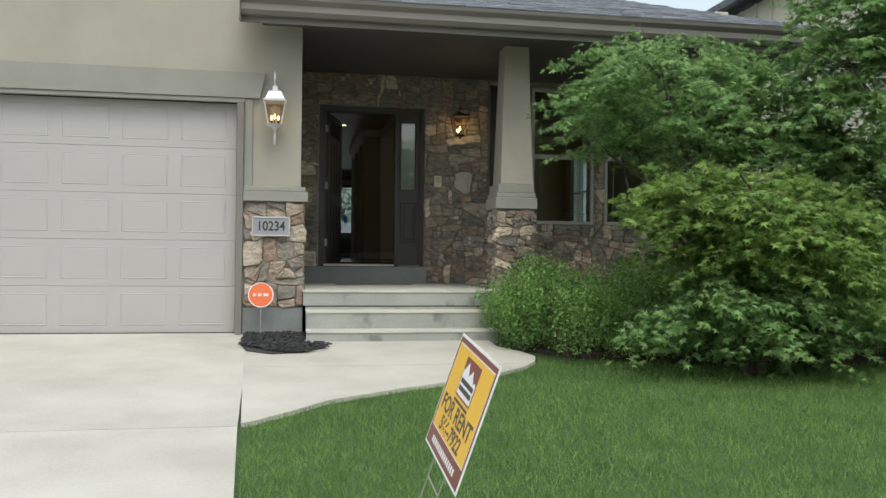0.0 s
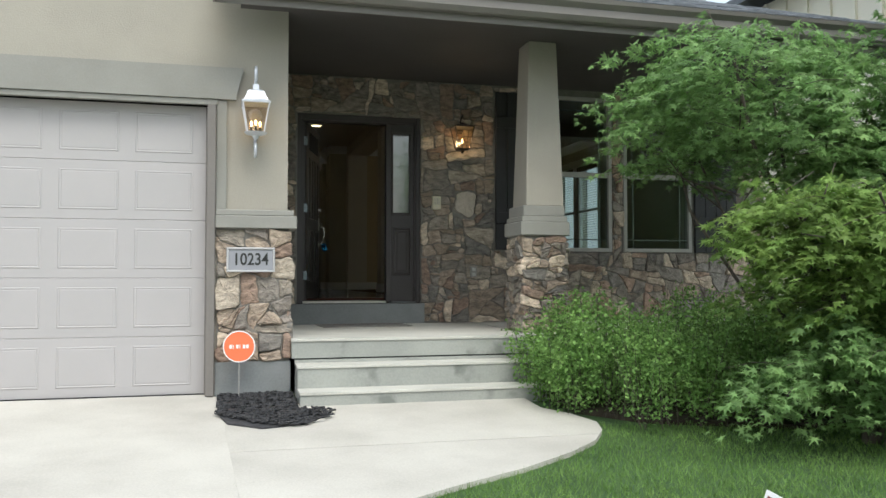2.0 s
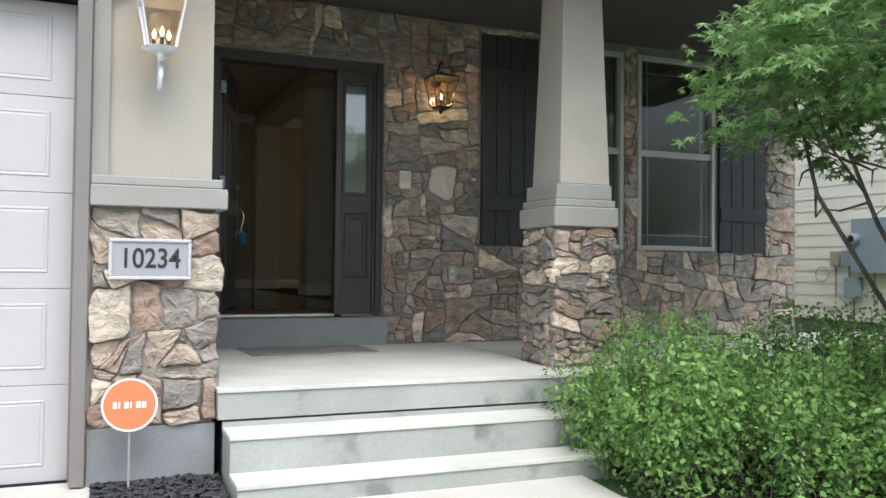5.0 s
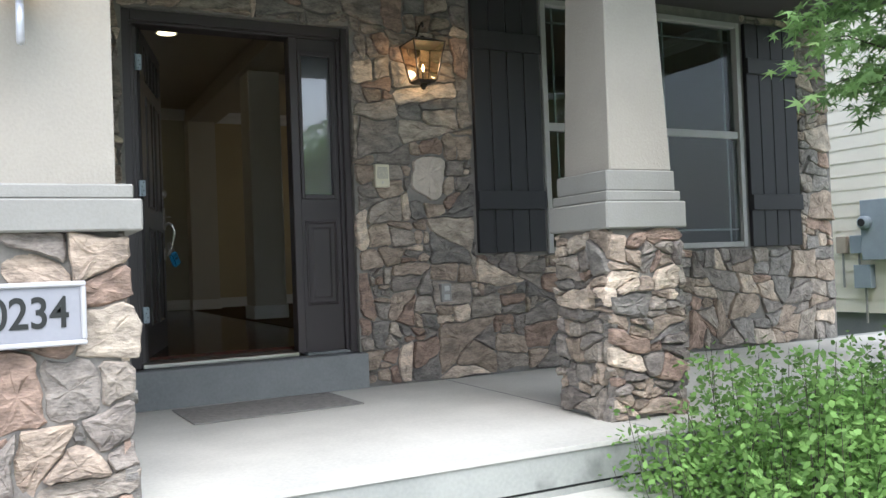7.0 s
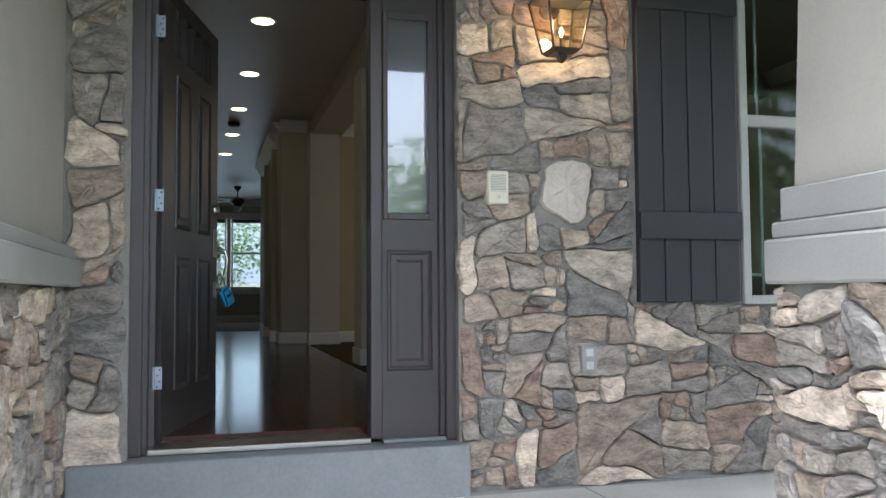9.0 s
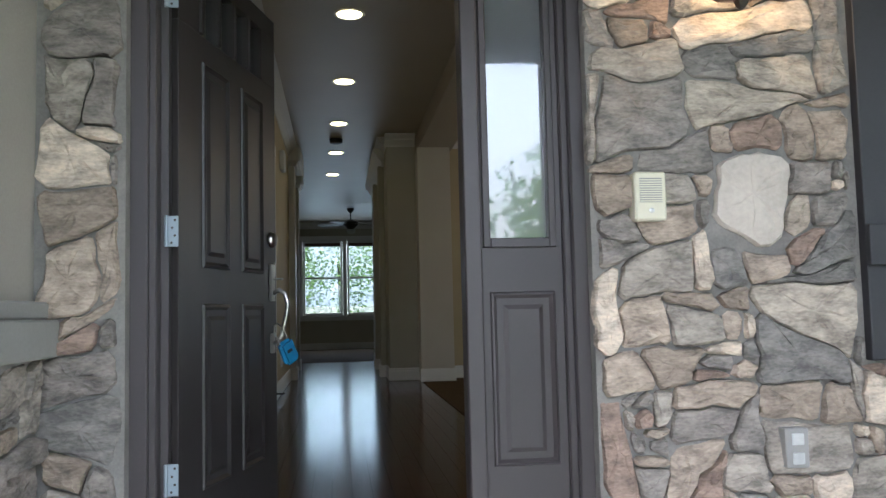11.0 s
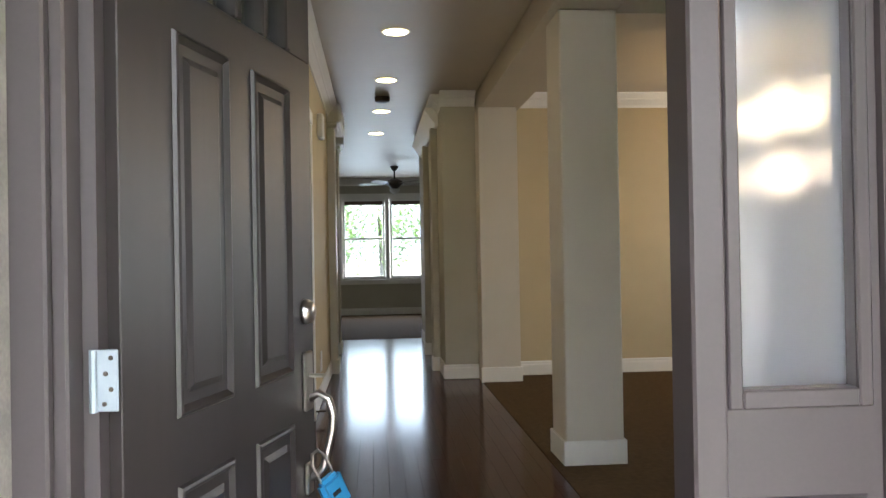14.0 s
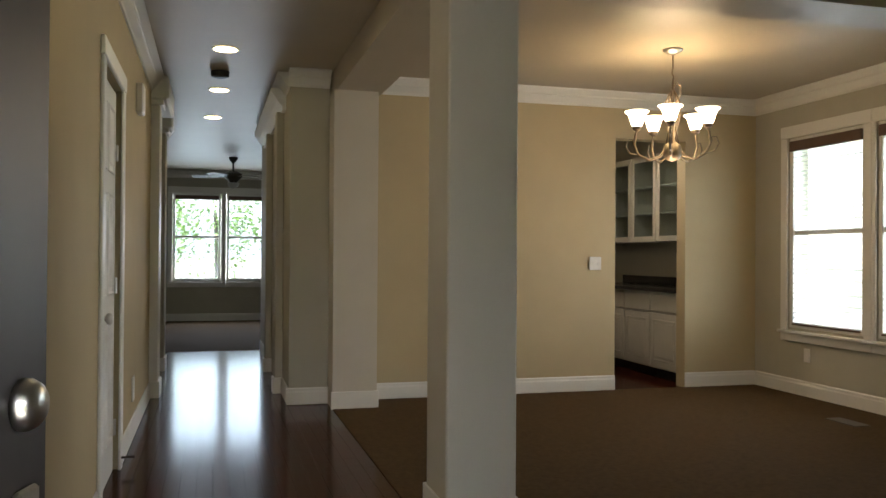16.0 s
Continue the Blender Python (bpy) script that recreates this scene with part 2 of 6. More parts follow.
GREYP = mat("grey plastic", (0.30, 0.29, 0.27), (0.27, 0.26, 0.24), rough=0.5, bump=0.03)
BLACK = mat("black rubber", (0.012, 0.012, 0.013), rough=0.6, bump=0.02)
BLUE = mat("blue lock plastic", (0.03, 0.22, 0.42), (0.025, 0.19, 0.37), rough=0.4, bump=0.02)
SIGNY = mat("sign yellow", (0.83, 0.50, 0.035), (0.80, 0.47, 0.03), rough=0.4, bump=0.01)
SIGNW = mat("sign white", (0.82, 0.82, 0.82), (0.8, 0.8, 0.8), rough=0.4, bump=0.01)
SIGNB = mat("sign maroon", (0.20, 0.05, 0.035), (0.18, 0.045, 0.03), rough=0.4, bump=0.01)
SIGNK = mat("sign ink", (0.02, 0.022, 0.02), rough=0.4, bump=0.01)
ORANGE = mat("orange plastic", (0.84, 0.19, 0.08), (0.8, 0.175, 0.07), rough=0.4, bump=0.01)
BARK = mat("maple bark", (0.12, 0.10, 0.08), (0.05, 0.042, 0.034), rough=0.9, scale=20, fine=90, bump=0.3, stretch=(1, 1, 0.25))
CAB = mat("cabinet paint", (0.50, 0.47, 0.39), (0.46, 0.43, 0.36), rough=0.45, bump=0.04)
GRANITE = mat("dark granite", (0.03, 0.03, 0.028), (0.012, 0.012, 0.012), rough=0.15, fine=300, bump=0.01)
MATM = mat("doormat", (0.27, 0.255, 0.235), (0.17, 0.16, 0.15), rough=1, scale=40, fine=300, bump=0.33, depth=0.004)
PLATE = mat("plate grey", (0.30, 0.305, 0.33), (0.27, 0.275, 0.30), rough=0.4, bump=0.01)


def leaf_mat(name, a, b, thin=0.45):
    m = mat(name, a, b, rough=0.6, scale=3, fine=30, bump=0.05, spec=0.25)
    n, l = m.node_tree.nodes, m.node_tree.links
    geo = n.new("ShaderNodeNewGeometry")
    hsv = n.new("ShaderNodeHueSaturation")
    mr = n.new("ShaderNodeMapRange")
    mr.inputs[3].default_value, mr.inputs[4].default_value = 0.65, 1.35
    l.new(geo.outputs["Random Per Island"], mr.inputs[0])
    l.new(mr.outputs[0], hsv.inputs["Value"])
    p = n["Principled BSDF"]
    l.new(p.inputs["Base Color"].links[0].from_socket, hsv.inputs["Color"])
    l.new(hsv.outputs[0], p.inputs["Base Color"])
    tl = n.new("ShaderNodeBsdfTranslucent")
    l.new(hsv.outputs[0], tl.inputs[0])
    mx = n.new("ShaderNodeMixShader")
    mx.inputs[0].default_value = thin
    l.new(p.outputs[0], mx.inputs[1])
    l.new(tl.outputs[0], mx.inputs[2])
    l.new(mx.outputs[0], n["Material Output"].inputs[0])
    return m


BLINDM = leaf_mat("blind slat white", (0.78, 0.78, 0.74), (0.74, 0.74, 0.70), thin=0.5)
MAPLE = leaf_mat("maple leaf", (0.26, 0.40, 0.145), (0.18, 0.305, 0.11))
MAPLE2 = leaf_mat("light maple leaf", (0.26, 0.37, 0.10), (0.165, 0.27, 0.07))
HEDGE = leaf_mat("hedge leaf", (0.25, 0.41, 0.12), (0.17, 0.31, 0.085))
BLADE = leaf_mat("grass blade", (0.205, 0.325, 0.085), (0.13, 0.235, 0.06), thin=0.3)


# ---- builders ----
def box(bm, x0, x1, y0, y1, z0, z1, m=None):
    vs = [bm.verts.new((x, y, z)) for z in (z0, z1) for x, y in ((x0, y0), (x1, y0), (x1, y1), (x0, y1))]
    if m is not None:
        for v in vs:
            v.co = m @ v.co
    for f in ((3, 2, 1, 0), (4, 5, 6, 7), (0, 1, 5, 4), (1, 2, 6, 5), (2, 3, 7, 6), (3, 0, 4, 7)):
        bm.faces.new([vs[i] for i in f])
    return bm


def boxes(*bs):
    bm = bmesh.new()
    for b in bs:
        box(bm, *b)
    return bm


def bevel(bm, w=0.004, seg=1):
    bmesh.ops.bevel(bm, geom=bm.edges[:], offset=w, segments=seg, affect="EDGES", clamp_overlap=True)
    return bm


def lathe(bm, rings, n=20, m=Matrix(), start=0.0, caps=True):
    """rings: (radius, z) from below to above."""
    loops = []
    for r, z in rings:
        loops.append([bm.verts.new(m @ Vector((r * math.cos(start + 2 * math.pi * k / n), r * math.sin(start + 2 * math.pi * k / n), z))) for k in range(n)])
    for a, b in zip(loops, loops[1:]):
        for k in range(n):
            bm.faces.new((a[k], a[(k + 1) % n], b[(k + 1) % n], b[k]))
    if caps:
        bm.faces.new(loops[0][::-1])
        bm.faces.new(loops[-1])
    return bm


def tube(bm, pts, r, n=8, r1=None):
    pts = [Vector(p) for p in pts]
    r1 = r if r1 is None else r1
    loops = []
    for i, p in enumerate(pts):
        d = (pts[min(i + 1, len(pts) - 1)] - pts[max(i - 1, 0)]).normalized()
        side = d.orthogonal().normalized() if i == 0 else (side - d * side.dot(d)).normalized()
        up = d.cross(side)
        rr = r + (r1 - r) * i / max(1, len(pts) - 1)
        loops.append([bm.verts.new(p + (side * math.cos(2 * math.pi * k / n) + up * math.sin(2 * math.pi * k / n)) * rr) for k in range(n)])
    for a, b in zip(loops, loops[1:]):
        for k in range(n):
            bm.faces.new((a[k], a[(k + 1) % n], b[(k + 1) % n], b[k]))
    bm.faces.new(loops[0][::-1])
    bm.faces.new(loops[-1])
    return bm


def prism(bm, poly, axis, a, b):
    """Extrudes a flat outline of (u, v) along an axis from a to b. x: (y, z); y: (x, z); z: (x, y)."""
    def at(u, v, w):
        return {"x": (w, u, v), "y": (u, w, v), "z": (u, v, w)}[axis]
    lo = [bm.verts.new(at(u, v, a)) for u, v in poly]
    hi = [bm.verts.new(at(u, v, b)) for u, v in poly]
    n = len(poly)
    bm.faces.new(lo)
    bm.faces.new(hi[::-1])
    for k in range(n):
        bm.faces.new((lo[(k + 1) % n], lo[k], hi[k], hi[(k + 1) % n]))
    bmesh.ops.recalc_face_normals(bm, faces=bm.faces[:])
    return bm


def part(name, bm, material, parent=None, label="", kind="", smooth=False):
    me = bpy.data.meshes.new(name)
    bm.to_mesh(me)
    bm.free()
    me.materials.append(material)
    if smooth:
        me.shade_smooth()
    ob = new(name, me)
    if parent is not None:
        ob.parent = parent
    return tagged(ob, label=label, kind=kind)


def thing(name, label, category, at=(0, 0, 0), rz=0, group=""):
    ob = new(name)
    ob.matrix_basis = pose(*at, 0, 0, rz)
    ob.empty_display_size = 0.1
    return tagged(ob, label=label, category=category, group=group)


def structure(name, bm, material, label=""):
    return tagged(part(name, bm, material), label=label, kind="structure")


def raw(name, verts, faces, material, parent=None, label="", kind="stuff"):
    me = bpy.data.meshes.new(name)
    verts = np.asarray(verts, dtype=np.float32)
    faces = np.asarray(faces, dtype=np.int32)
    me.vertices.add(len(verts))
    me.vertices.foreach_set("co", verts.ravel())
    k = faces.shape[1]
    me.loops.add(faces.size)
    me.loops.foreach_set("vertex_index", faces.ravel())
    me.polygons.add(len(faces))
    me.polygons.foreach_set("loop_start", np.arange(0, faces.size, k, dtype=np.int32))
    me.update(calc_edges=True)
    me.materials.append(material)
    ob = new(name, me)
    if parent is not None:
        ob.parent = parent
    return tagged(ob, label=label, kind=kind)


# stones: outlines cut out of a rectangle by leaning lines
def cut(poly, p, d):
    n = (-d[1], d[0])
    sides = [], []
    for i, a in enumerate(poly):
        b = poly[(i + 1) % len(poly)]
        sa = (a[0] - p[0]) * n[0] + (a[1] - p[1]) * n[1]
        sb = (b[0] - p[0]) * n[0] + (b[1] - p[1]) * n[1]
        sides[0 if sa >= 0 else 1].append(a)
        if (sa >= 0) != (sb >= 0):
            t = sa / (sa - sb)
            q = (a[0] + (b[0] - a[0]) * t, a[1] + (b[1] - a[1]) * t)
            sides[0].append(q)
            sides[1].append(q)
    return sides


def area(poly):
    return abs(sum(a[0] * b[1] - b[0] * a[1] for a, b in zip(poly, poly[1:] + poly[:1]))) / 2


def rubble(poly, rng, small=0.006, big=0.05, flat=1.6):
    w = max(p[0] for p in poly) - min(p[0] for p in poly)
    h = max(p[1] for p in poly) - min(p[1] for p in poly)
    a = area(poly)
    if a < 0.0012:
        return []
    limit = small + (big - small) * rng.random() ** 2.0
    if a < limit and max(w / h, h / w) < 4.5:
        return [poly]
    cx = sum(p[0] for p in poly) / len(poly)
    cy = sum(p[1] for p in poly) / len(poly)
    along = w > h * flat * (0.7 + 0.6 * rng.random())
    tilt = rng.gauss(0, 0.17) if rng.random() < 0.75 else rng.gauss(0, 0.55)
    d = (math.sin(tilt), math.cos(tilt)) if along else (math.cos(tilt), math.sin(tilt))
    p = (cx + rng.uniform(-0.2, 0.2) * w, cy + rng.uniform(-0.2, 0.2) * h)
    one, two = cut(poly, p, d)
    if len(one) < 3 or len(two) < 3:
        return [poly]
    return rubble(one, rng, small, big, flat) + rubble(two, rng, small, big, flat)


def warp(p):
    """Bends the joints, alike for the stones on both sides of one."""
    a = noise.noise_vector((p[0] * 4.5, p[1] * 4.5, 3.1))
    b = noise.noise_vector((p[0] * 13.0, p[1] * 13.0, 9.4))
    c = noise.noise_vector((p[0] * 38.0, p[1] * 38.0, 5.2))
    return (p[0] + 0.036 * a.x + 0.017 * b.x + 0.005 * c.x, p[1] + 0.036 * a.y + 0.017 * b.y + 0.005 * c.y)


def stone_mesh(poly, rng, proud=0.03, gap=0.0045):
    """A stone in its own frame: u right, v up, w out of the wall."""
    cx = sum(p[0] for p in poly) / len(poly)
    cy = sum(p[1] for p in poly) / len(poly)
    ring = []
    n = len(poly)
    for i in range(n):
        a, b, c = poly[i - 1], poly[i], poly[(i + 1) % n]
        la, lc = math.dist(a, b), math.dist(b, c)
        cr = 0.008 + 0.022 * rng.random() ** 2
        ka, kc = min(0.33, cr / max(la, 1e-4)), min(0.33, cr / max(lc, 1e-4))
        ring.append((b[0] + (a[0] - b[0]) * ka, b[1] + (a[1] - b[1]) * ka))
        ring.append((b[0] + (c[0] - b[0]) * kc, b[1] + (c[1] - b[1]) * kc))
        m = int(lc / 0.04)
        for q in range(1, m):
            ring.append((b[0] + (c[0] - b[0]) * q / m, b[1] + (c[1] - b[1]) * q / m))
    ring = sorted(ring, key=lambda p: math.atan2(p[1] - cy, p[0] - cx))
    ring = [warp(p) for p in ring]
    cx, cy = sum(p[0] for p in ring) / len(ring), sum(p[1] for p in ring) / len(ring)
    w = max(p[0] for p in poly) - min(p[0] for p in poly)
    h = max(p[1] for p in poly) - min(p[1] for p in poly)
    su, sv = max(0.3, 1 - 2 * gap / max(w, 0.02)), max(0.3, 1 - 2 * gap / max(h, 0.02))
    gap *= rng.uniform(0.3, 1.7)
    out = proud * rng.uniform(0.72, 1.5)
    tu, tv = rng.uniform(-0.10, 0.10), rng.uniform(-0.16, 0.12)
    vs, fs = [], []
    k = len(ring)
    e1, e2 = 1 - min(0.3, 0.012 / max(w, 0.03)), 1 - min(0.35, 0.012 / max(h, 0.03))
    for s1, s2, z, jit in ((1, 1, 0, 0), (1, 1, 0.72, 0.003), (e1, e2, 1.0, 0.003), (0.72, 0.72, 1.08, 0.005), (0.38, 0.38, 1.08, 0.005)):
        for u, v in ring:
            du, dv = (u - cx) * su * s1 + rng.uniform(-jit, jit), (v - cy) * sv * s2 + rng.uniform(-jit, jit)
            vs.append((du, dv, z * out + ((tu * du + tv * dv + rng.uniform(-jit, jit)) if z > 0.5 else 0)))
    vs.append((0, 0, out * 1.08))
    for r in range(4):
        for i in range(k):
            fs.append((r * k + i, r * k + (i + 1) % k, (r + 1) * k + (i + 1) % k, (r + 1) * k + i))
    for i in range(k):
        fs.append((4 * k + i, 4 * k + (i + 1) % k, 5 * k))
    return (cx, cy), vs, fs


def lay_stones(parent, origin, u, v, polys, rng, proud=0.03, gap=0.0045, near=None, label=""):
    """Stones on a face: origin and unit directions; the first 300 nearest near() are parts, the rest one mesh."""
    u, v = Vector(u), Vector(v)
    w = u.cross(v)
    rot = Matrix((u, v, w)).transposed().to_4x4()
    if near:
        polys = sorted(polys, key=lambda p: math.dist(near, p[0]))
    rest_v, rest_f = [], []
    count = 0
    for poly in polys:
        if area(poly) < 0.0012:
            continue
        (cx, cy), vs, fs = stone_mesh(poly, rng, proud, gap)
        at = Vector(origin) + u * cx + v * cy
        if count < 300:
            me = bpy.data.meshes.new("stone")
            me.from_pydata(vs, [], fs)
            me.materials.append(STONE)
            ob = new("stone", me)
            ob.matrix_basis = Matrix.Translation(at) @ rot
            ob.parent = parent
        else:
            base = len(rest_v)
            m = Matrix.Translation(at) @ rot
            rest_v += [tuple(m @ Vector(q)) for q in vs]
            rest_f += [tuple(base + i for i in f) for f in fs]
        count += 1
    if rest_v:
        me = bpy.data.meshes.new("stones")
        me.from_pydata(rest_v, [], rest_f)
        me.materials.append(STONE)
        ob = new("stones", me)
        ob.parent = parent
        tagged(ob, kind="stuff")


def subtract(poly, r):
    """What is left of a convex outline outside the rectangle x0, x1, z0, z1."""
    x0, x1, z0, z1 = r
    if max(p[0] for p in poly) <= x0 or min(p[0] for p in poly) >= x1 or max(p[1] for p in poly) <= z0 or min(p[1] for p in poly) >= z1:
        return [poly]
    out = []
    for p, d in (((x0, z0), (0, 1)), ((x1, z1), (0, -1)), ((x0, z1), (1, 0)), ((x1, z0), (-1, 0))):
        outside, inside_ = cut(poly, p, d)
        if len(outside) > 2:
            out.append(outside)
        if len(inside_) < 3:
            return out
        poly = inside_
    return out


def rect(x0, x1, z0, z1):
    return [(x0, z0), (x1, z0), (x1, z1), (x0, z1)]

# ---- ground ----
def gz(y):
    return 0.055 * (min(y, 8.7) - 8.7)


bm = bmesh.new()
rows_y = [-80, -30, -12, -6, 0, 4, 6, 8.7, 12, 40, 90]
for a, b in zip(rows_y, rows_y[1:]):
    vs = [bm.verts.new((x, y, (gz(max(y, -12)) - 0.03))) for x, y in ((-90, a), (90, a), (90, b), (-90, b))]
    bm.faces.new(vs)
bmesh.ops.remove_doubles(bm, verts=bm.verts[:], dist=0.001)
structure("ground", bm, GRASSBASE, "short green lawn sloping gently away from the house")

def edge(y):
    return -0.40 + 0.05 * (7.4 - min(y, 7.4))


WALK = [(0.18, 8.3), (-0.40, 8.3), (edge(7.4), 7.4), (edge(5.0), 5.02), (-0.20, 5.08), (0.02, 5.30), (0.28, 5.60), (0.77, 5.90), (1.30, 6.18), (1.70, 6.45), (1.98, 6.70), (2.15, 6.96), (2.22, 7.2), (2.14, 7.5), (2.1, 7.9), (2.1, 8.2)]


def slab(name, poly, material, label, t=0.10, lift=0.0):
    bm = bmesh.new()
    top = [bm.verts.new((x, y, gz(y) + lift)) for x, y in poly]
    low = [bm.verts.new((x, y, gz(y) - t)) for x, y in poly]
    bm.faces.new(top)
    n = len(poly)
    for i in range(n):
        bm.faces.new((top[i], low[i], low[(i + 1) % n], top[(i + 1) % n]))
    bmesh.ops.recalc_face_normals(bm, faces=bm.faces[:])
    return structure(name, bm, material, label)


slab("walkway", [(0.16, 8.25), (-0.395, 8.25), (edge(7.4) + 0.005, 7.4), (edge(6.86) + 0.005, 6.86), (2.08, 6.86), (2.15, 6.96), (2.22, 7.2), (2.14, 7.5), (2.0, 7.75), (2.0, 8.25)], CONCRETE, "light concrete walkway before the steps")
slab("walkway", [(edge(6.85) + 0.005, 6.85), (edge(5.02) + 0.005, 5.02)] + WALK[4:12] + [(2.07, 6.85)], CONCRETE, "light concrete walkway with a curved lawn edge")
for k, (a, b) in enumerate(((-9, -3.6), (-3.59, 1.4), (1.41, 4.95), (4.96, 8.76))):
    slab("driveway", [(-5.9, a), (edge(a) - 0.015, a), (edge(b) - 0.015, b), (-5.9, b)], CONCRETE, "pale concrete driveway slab with fine joints")
slab("mulch_bed", [(-0.46, 8.66), (-0.45, 7.95), (-0.38, 7.6), (-0.15, 7.42), (0.12, 7.5), (0.34, 7.74), (0.24, 7.95), (0.15, 8.05), (0.15, 8.66)], MULCH, "black rubber mulch bed beside the steps", t=0.05, lift=0.012)
slab("planting_bed", [(2.2, 8.5), (2.25, 7.6), (2.6, 7.2), (3.6, 6.8), (6.5, 6.6), (6.6, 9.0), (2.05, 9.0)], SOIL, "dark soil bed under the shrubs", t=0.05, lift=0.008)
structure("street", boxes((-90, 90, -19, -11, -1.4, -1.10)), mat("asphalt", (0.06, 0.06, 0.062), (0.045, 0.045, 0.047), rough=0.9, scale=1, fine=90, bump=0.3), "grey asphalt street")

# ---- garage wall ----
structure("wall_garage", boxes((-5.43, 0.10, 8.70, 8.95, 2.43, 4.6), (-0.55, 0.10, 8.70, 8.95, 0.0, 2.43), (-9, -5.43, 8.70, 8.95, 0, 4.6)), STUCCO, "tan sand-finish stucco garage wall")
structure("wall_porch_side", boxes((-0.06, 0.10, 8.952, 10.80, 0.0, 3.6)), STUCCO, "tan stucco side wall of the porch")
structure("garage_inside", boxes((-9, 0.0, 9.6, 9.7, 0, 4), (-9, 0, 8.96, 9.6, 3.4, 3.5), (-9.1, -9, 8.7, 9.7, 0, 4)), SOFFIT, "dark inside wall of the garage")
structure("foundation", boxes((-0.48, 0.13, 8.665, 8.699, -0.2, 0.27), (0.101, 0.13, 8.70, 8.9, -0.2, 0.27)), FOOTING, "grey concrete foundation")

structure("pier_mortar", boxes((-0.47, 0.118, 8.683, 8.6995, 0.272, 1.368), (0.1005, 0.118, 8.70, 10.77, 0.455, 1.368)), MORTAR, "mortar face of the stone pier")
trim = thing("garage_surround", "grey-green stucco trim round the garage door", "trim")
part("header", prism(bmesh.new(), [(-5.6, 2.435), (-0.33, 2.435), (-0.27, 2.70), (-5.6, 2.70)], "y", 8.645, 8.699), TRIM_STUCCO, trim)
part("header_band", bevel(boxes((-5.55, -0.47, 8.66, 8.699, 2.385, 2.434)), 0.006), TRIM_STUCCO, trim)
part("post", bevel(boxes((-0.555, -0.485, 8.63, 8.76, 0.0, 2.384)), 0.006), GUTTER, trim)
part("side_band", bevel(boxes((-0.484, -0.40, 8.672, 8.699, 1.52, 2.43)), 0.004), TRIM_STUCCO, trim)

cap = thing("pier_cap", "stepped grey-green stucco band above the stone pier", "trim")
part("lower_band", bevel(boxes((-0.484, 0.175, 8.62, 8.698, 1.37, 1.475), (0.102, 0.175, 8.70, 10.78, 1.37, 1.475)), 0.006), TRIM_STUCCO, cap)
part("upper_band", bevel(boxes((-0.484, 0.150, 8.642, 8.698, 1.476, 1.525), (0.102, 0.150, 8.70, 10.78, 1.476, 1.525)), 0.006), TRIM_STUCCO, cap)

# garage door: sections with raised fields
gd = thing("garage_door", "pale grey panelled sectional garage door, closed", "garage door", at=(-0.555, 8.80, 0.0))
for r in range(5):
    z0, z1 = r * 0.478 + 0.0035, (r + 1) * 0.478 + 0.0015
    bm = bevel(boxes((-4.87, 0, 0, 0.05, z0, z1)), 0.003)
    sec = part("section", bm, GARAGE, gd)
    for c in range(8):
        x1 = -0.118 - c * 0.578
        x0 = x1 - 0.452
        za, zb = z0 + 0.078, z1 - 0.072
        bm = bmesh.new()
        o = [(x0, za), (x1, za), (x1, zb), (x0, zb)]
        rings = []
        for inset, dep in ((0, -0.0005), (0.004, -0.004), (0.010, -0.0045), (0.016, -0.0012), (0.024, -0.0035)):
            rings.append([bm.verts.new((x + (inset if x == x0 else -inset), dep, z + (inset if z == za else -inset))) for x, z in o])
        for a, b in zip(rings, rings[1:]):
            for i in range(4):
                bm.faces.new((a[i], a[(i + 1) % 4], b[(i + 1) % 4], b[i]))
        bm.faces.new(rings[-1])
        part("raised_panel", bm, GARAGE, sec)
part("bottom_seal", boxes((-4.87, 0, -0.004, 0.05, -0.012, 0.006)), BLACK, gd)
part("side_seal", boxes((-0.012, 0.0, -0.03, -0.001, 0.0, 2.38)), GUTTER, gd)

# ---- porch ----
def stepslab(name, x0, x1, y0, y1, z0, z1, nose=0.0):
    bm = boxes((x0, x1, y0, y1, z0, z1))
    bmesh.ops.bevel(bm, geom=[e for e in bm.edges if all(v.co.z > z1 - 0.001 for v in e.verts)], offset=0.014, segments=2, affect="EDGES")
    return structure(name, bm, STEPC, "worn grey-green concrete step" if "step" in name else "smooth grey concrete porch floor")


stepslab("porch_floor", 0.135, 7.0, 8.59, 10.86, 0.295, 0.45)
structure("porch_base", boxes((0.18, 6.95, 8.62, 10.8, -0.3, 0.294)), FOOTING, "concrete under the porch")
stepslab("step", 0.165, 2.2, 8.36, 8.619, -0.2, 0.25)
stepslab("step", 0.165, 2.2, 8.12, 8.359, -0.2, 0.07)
# Paler than the risers: the brighter tops are put into this colour
LIT_TREAD = mat("lit tread concrete", (0.56, 0.55, 0.50), (0.44, 0.435, 0.395), rough=0.8, scale=1.8, fine=70, bump=0.14, depth=0.002)
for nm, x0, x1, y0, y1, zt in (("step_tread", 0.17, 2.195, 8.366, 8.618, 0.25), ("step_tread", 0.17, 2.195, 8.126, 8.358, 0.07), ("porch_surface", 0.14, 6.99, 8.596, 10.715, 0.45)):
    structure(nm, bevel(boxes((x0 - 0.01, x1 + 0.01, y0 - 0.016, y1, zt - 0.018, zt + 0.005)), 0.002), LIT_TREAD, "worn concrete walking surface, top light put into its pale colour")
structure("step_back", boxes((0.16, 2.2, 8.597, 8.6185, 0.2555, 0.282)), STEPC, "worn grey-green concrete under the porch edge")
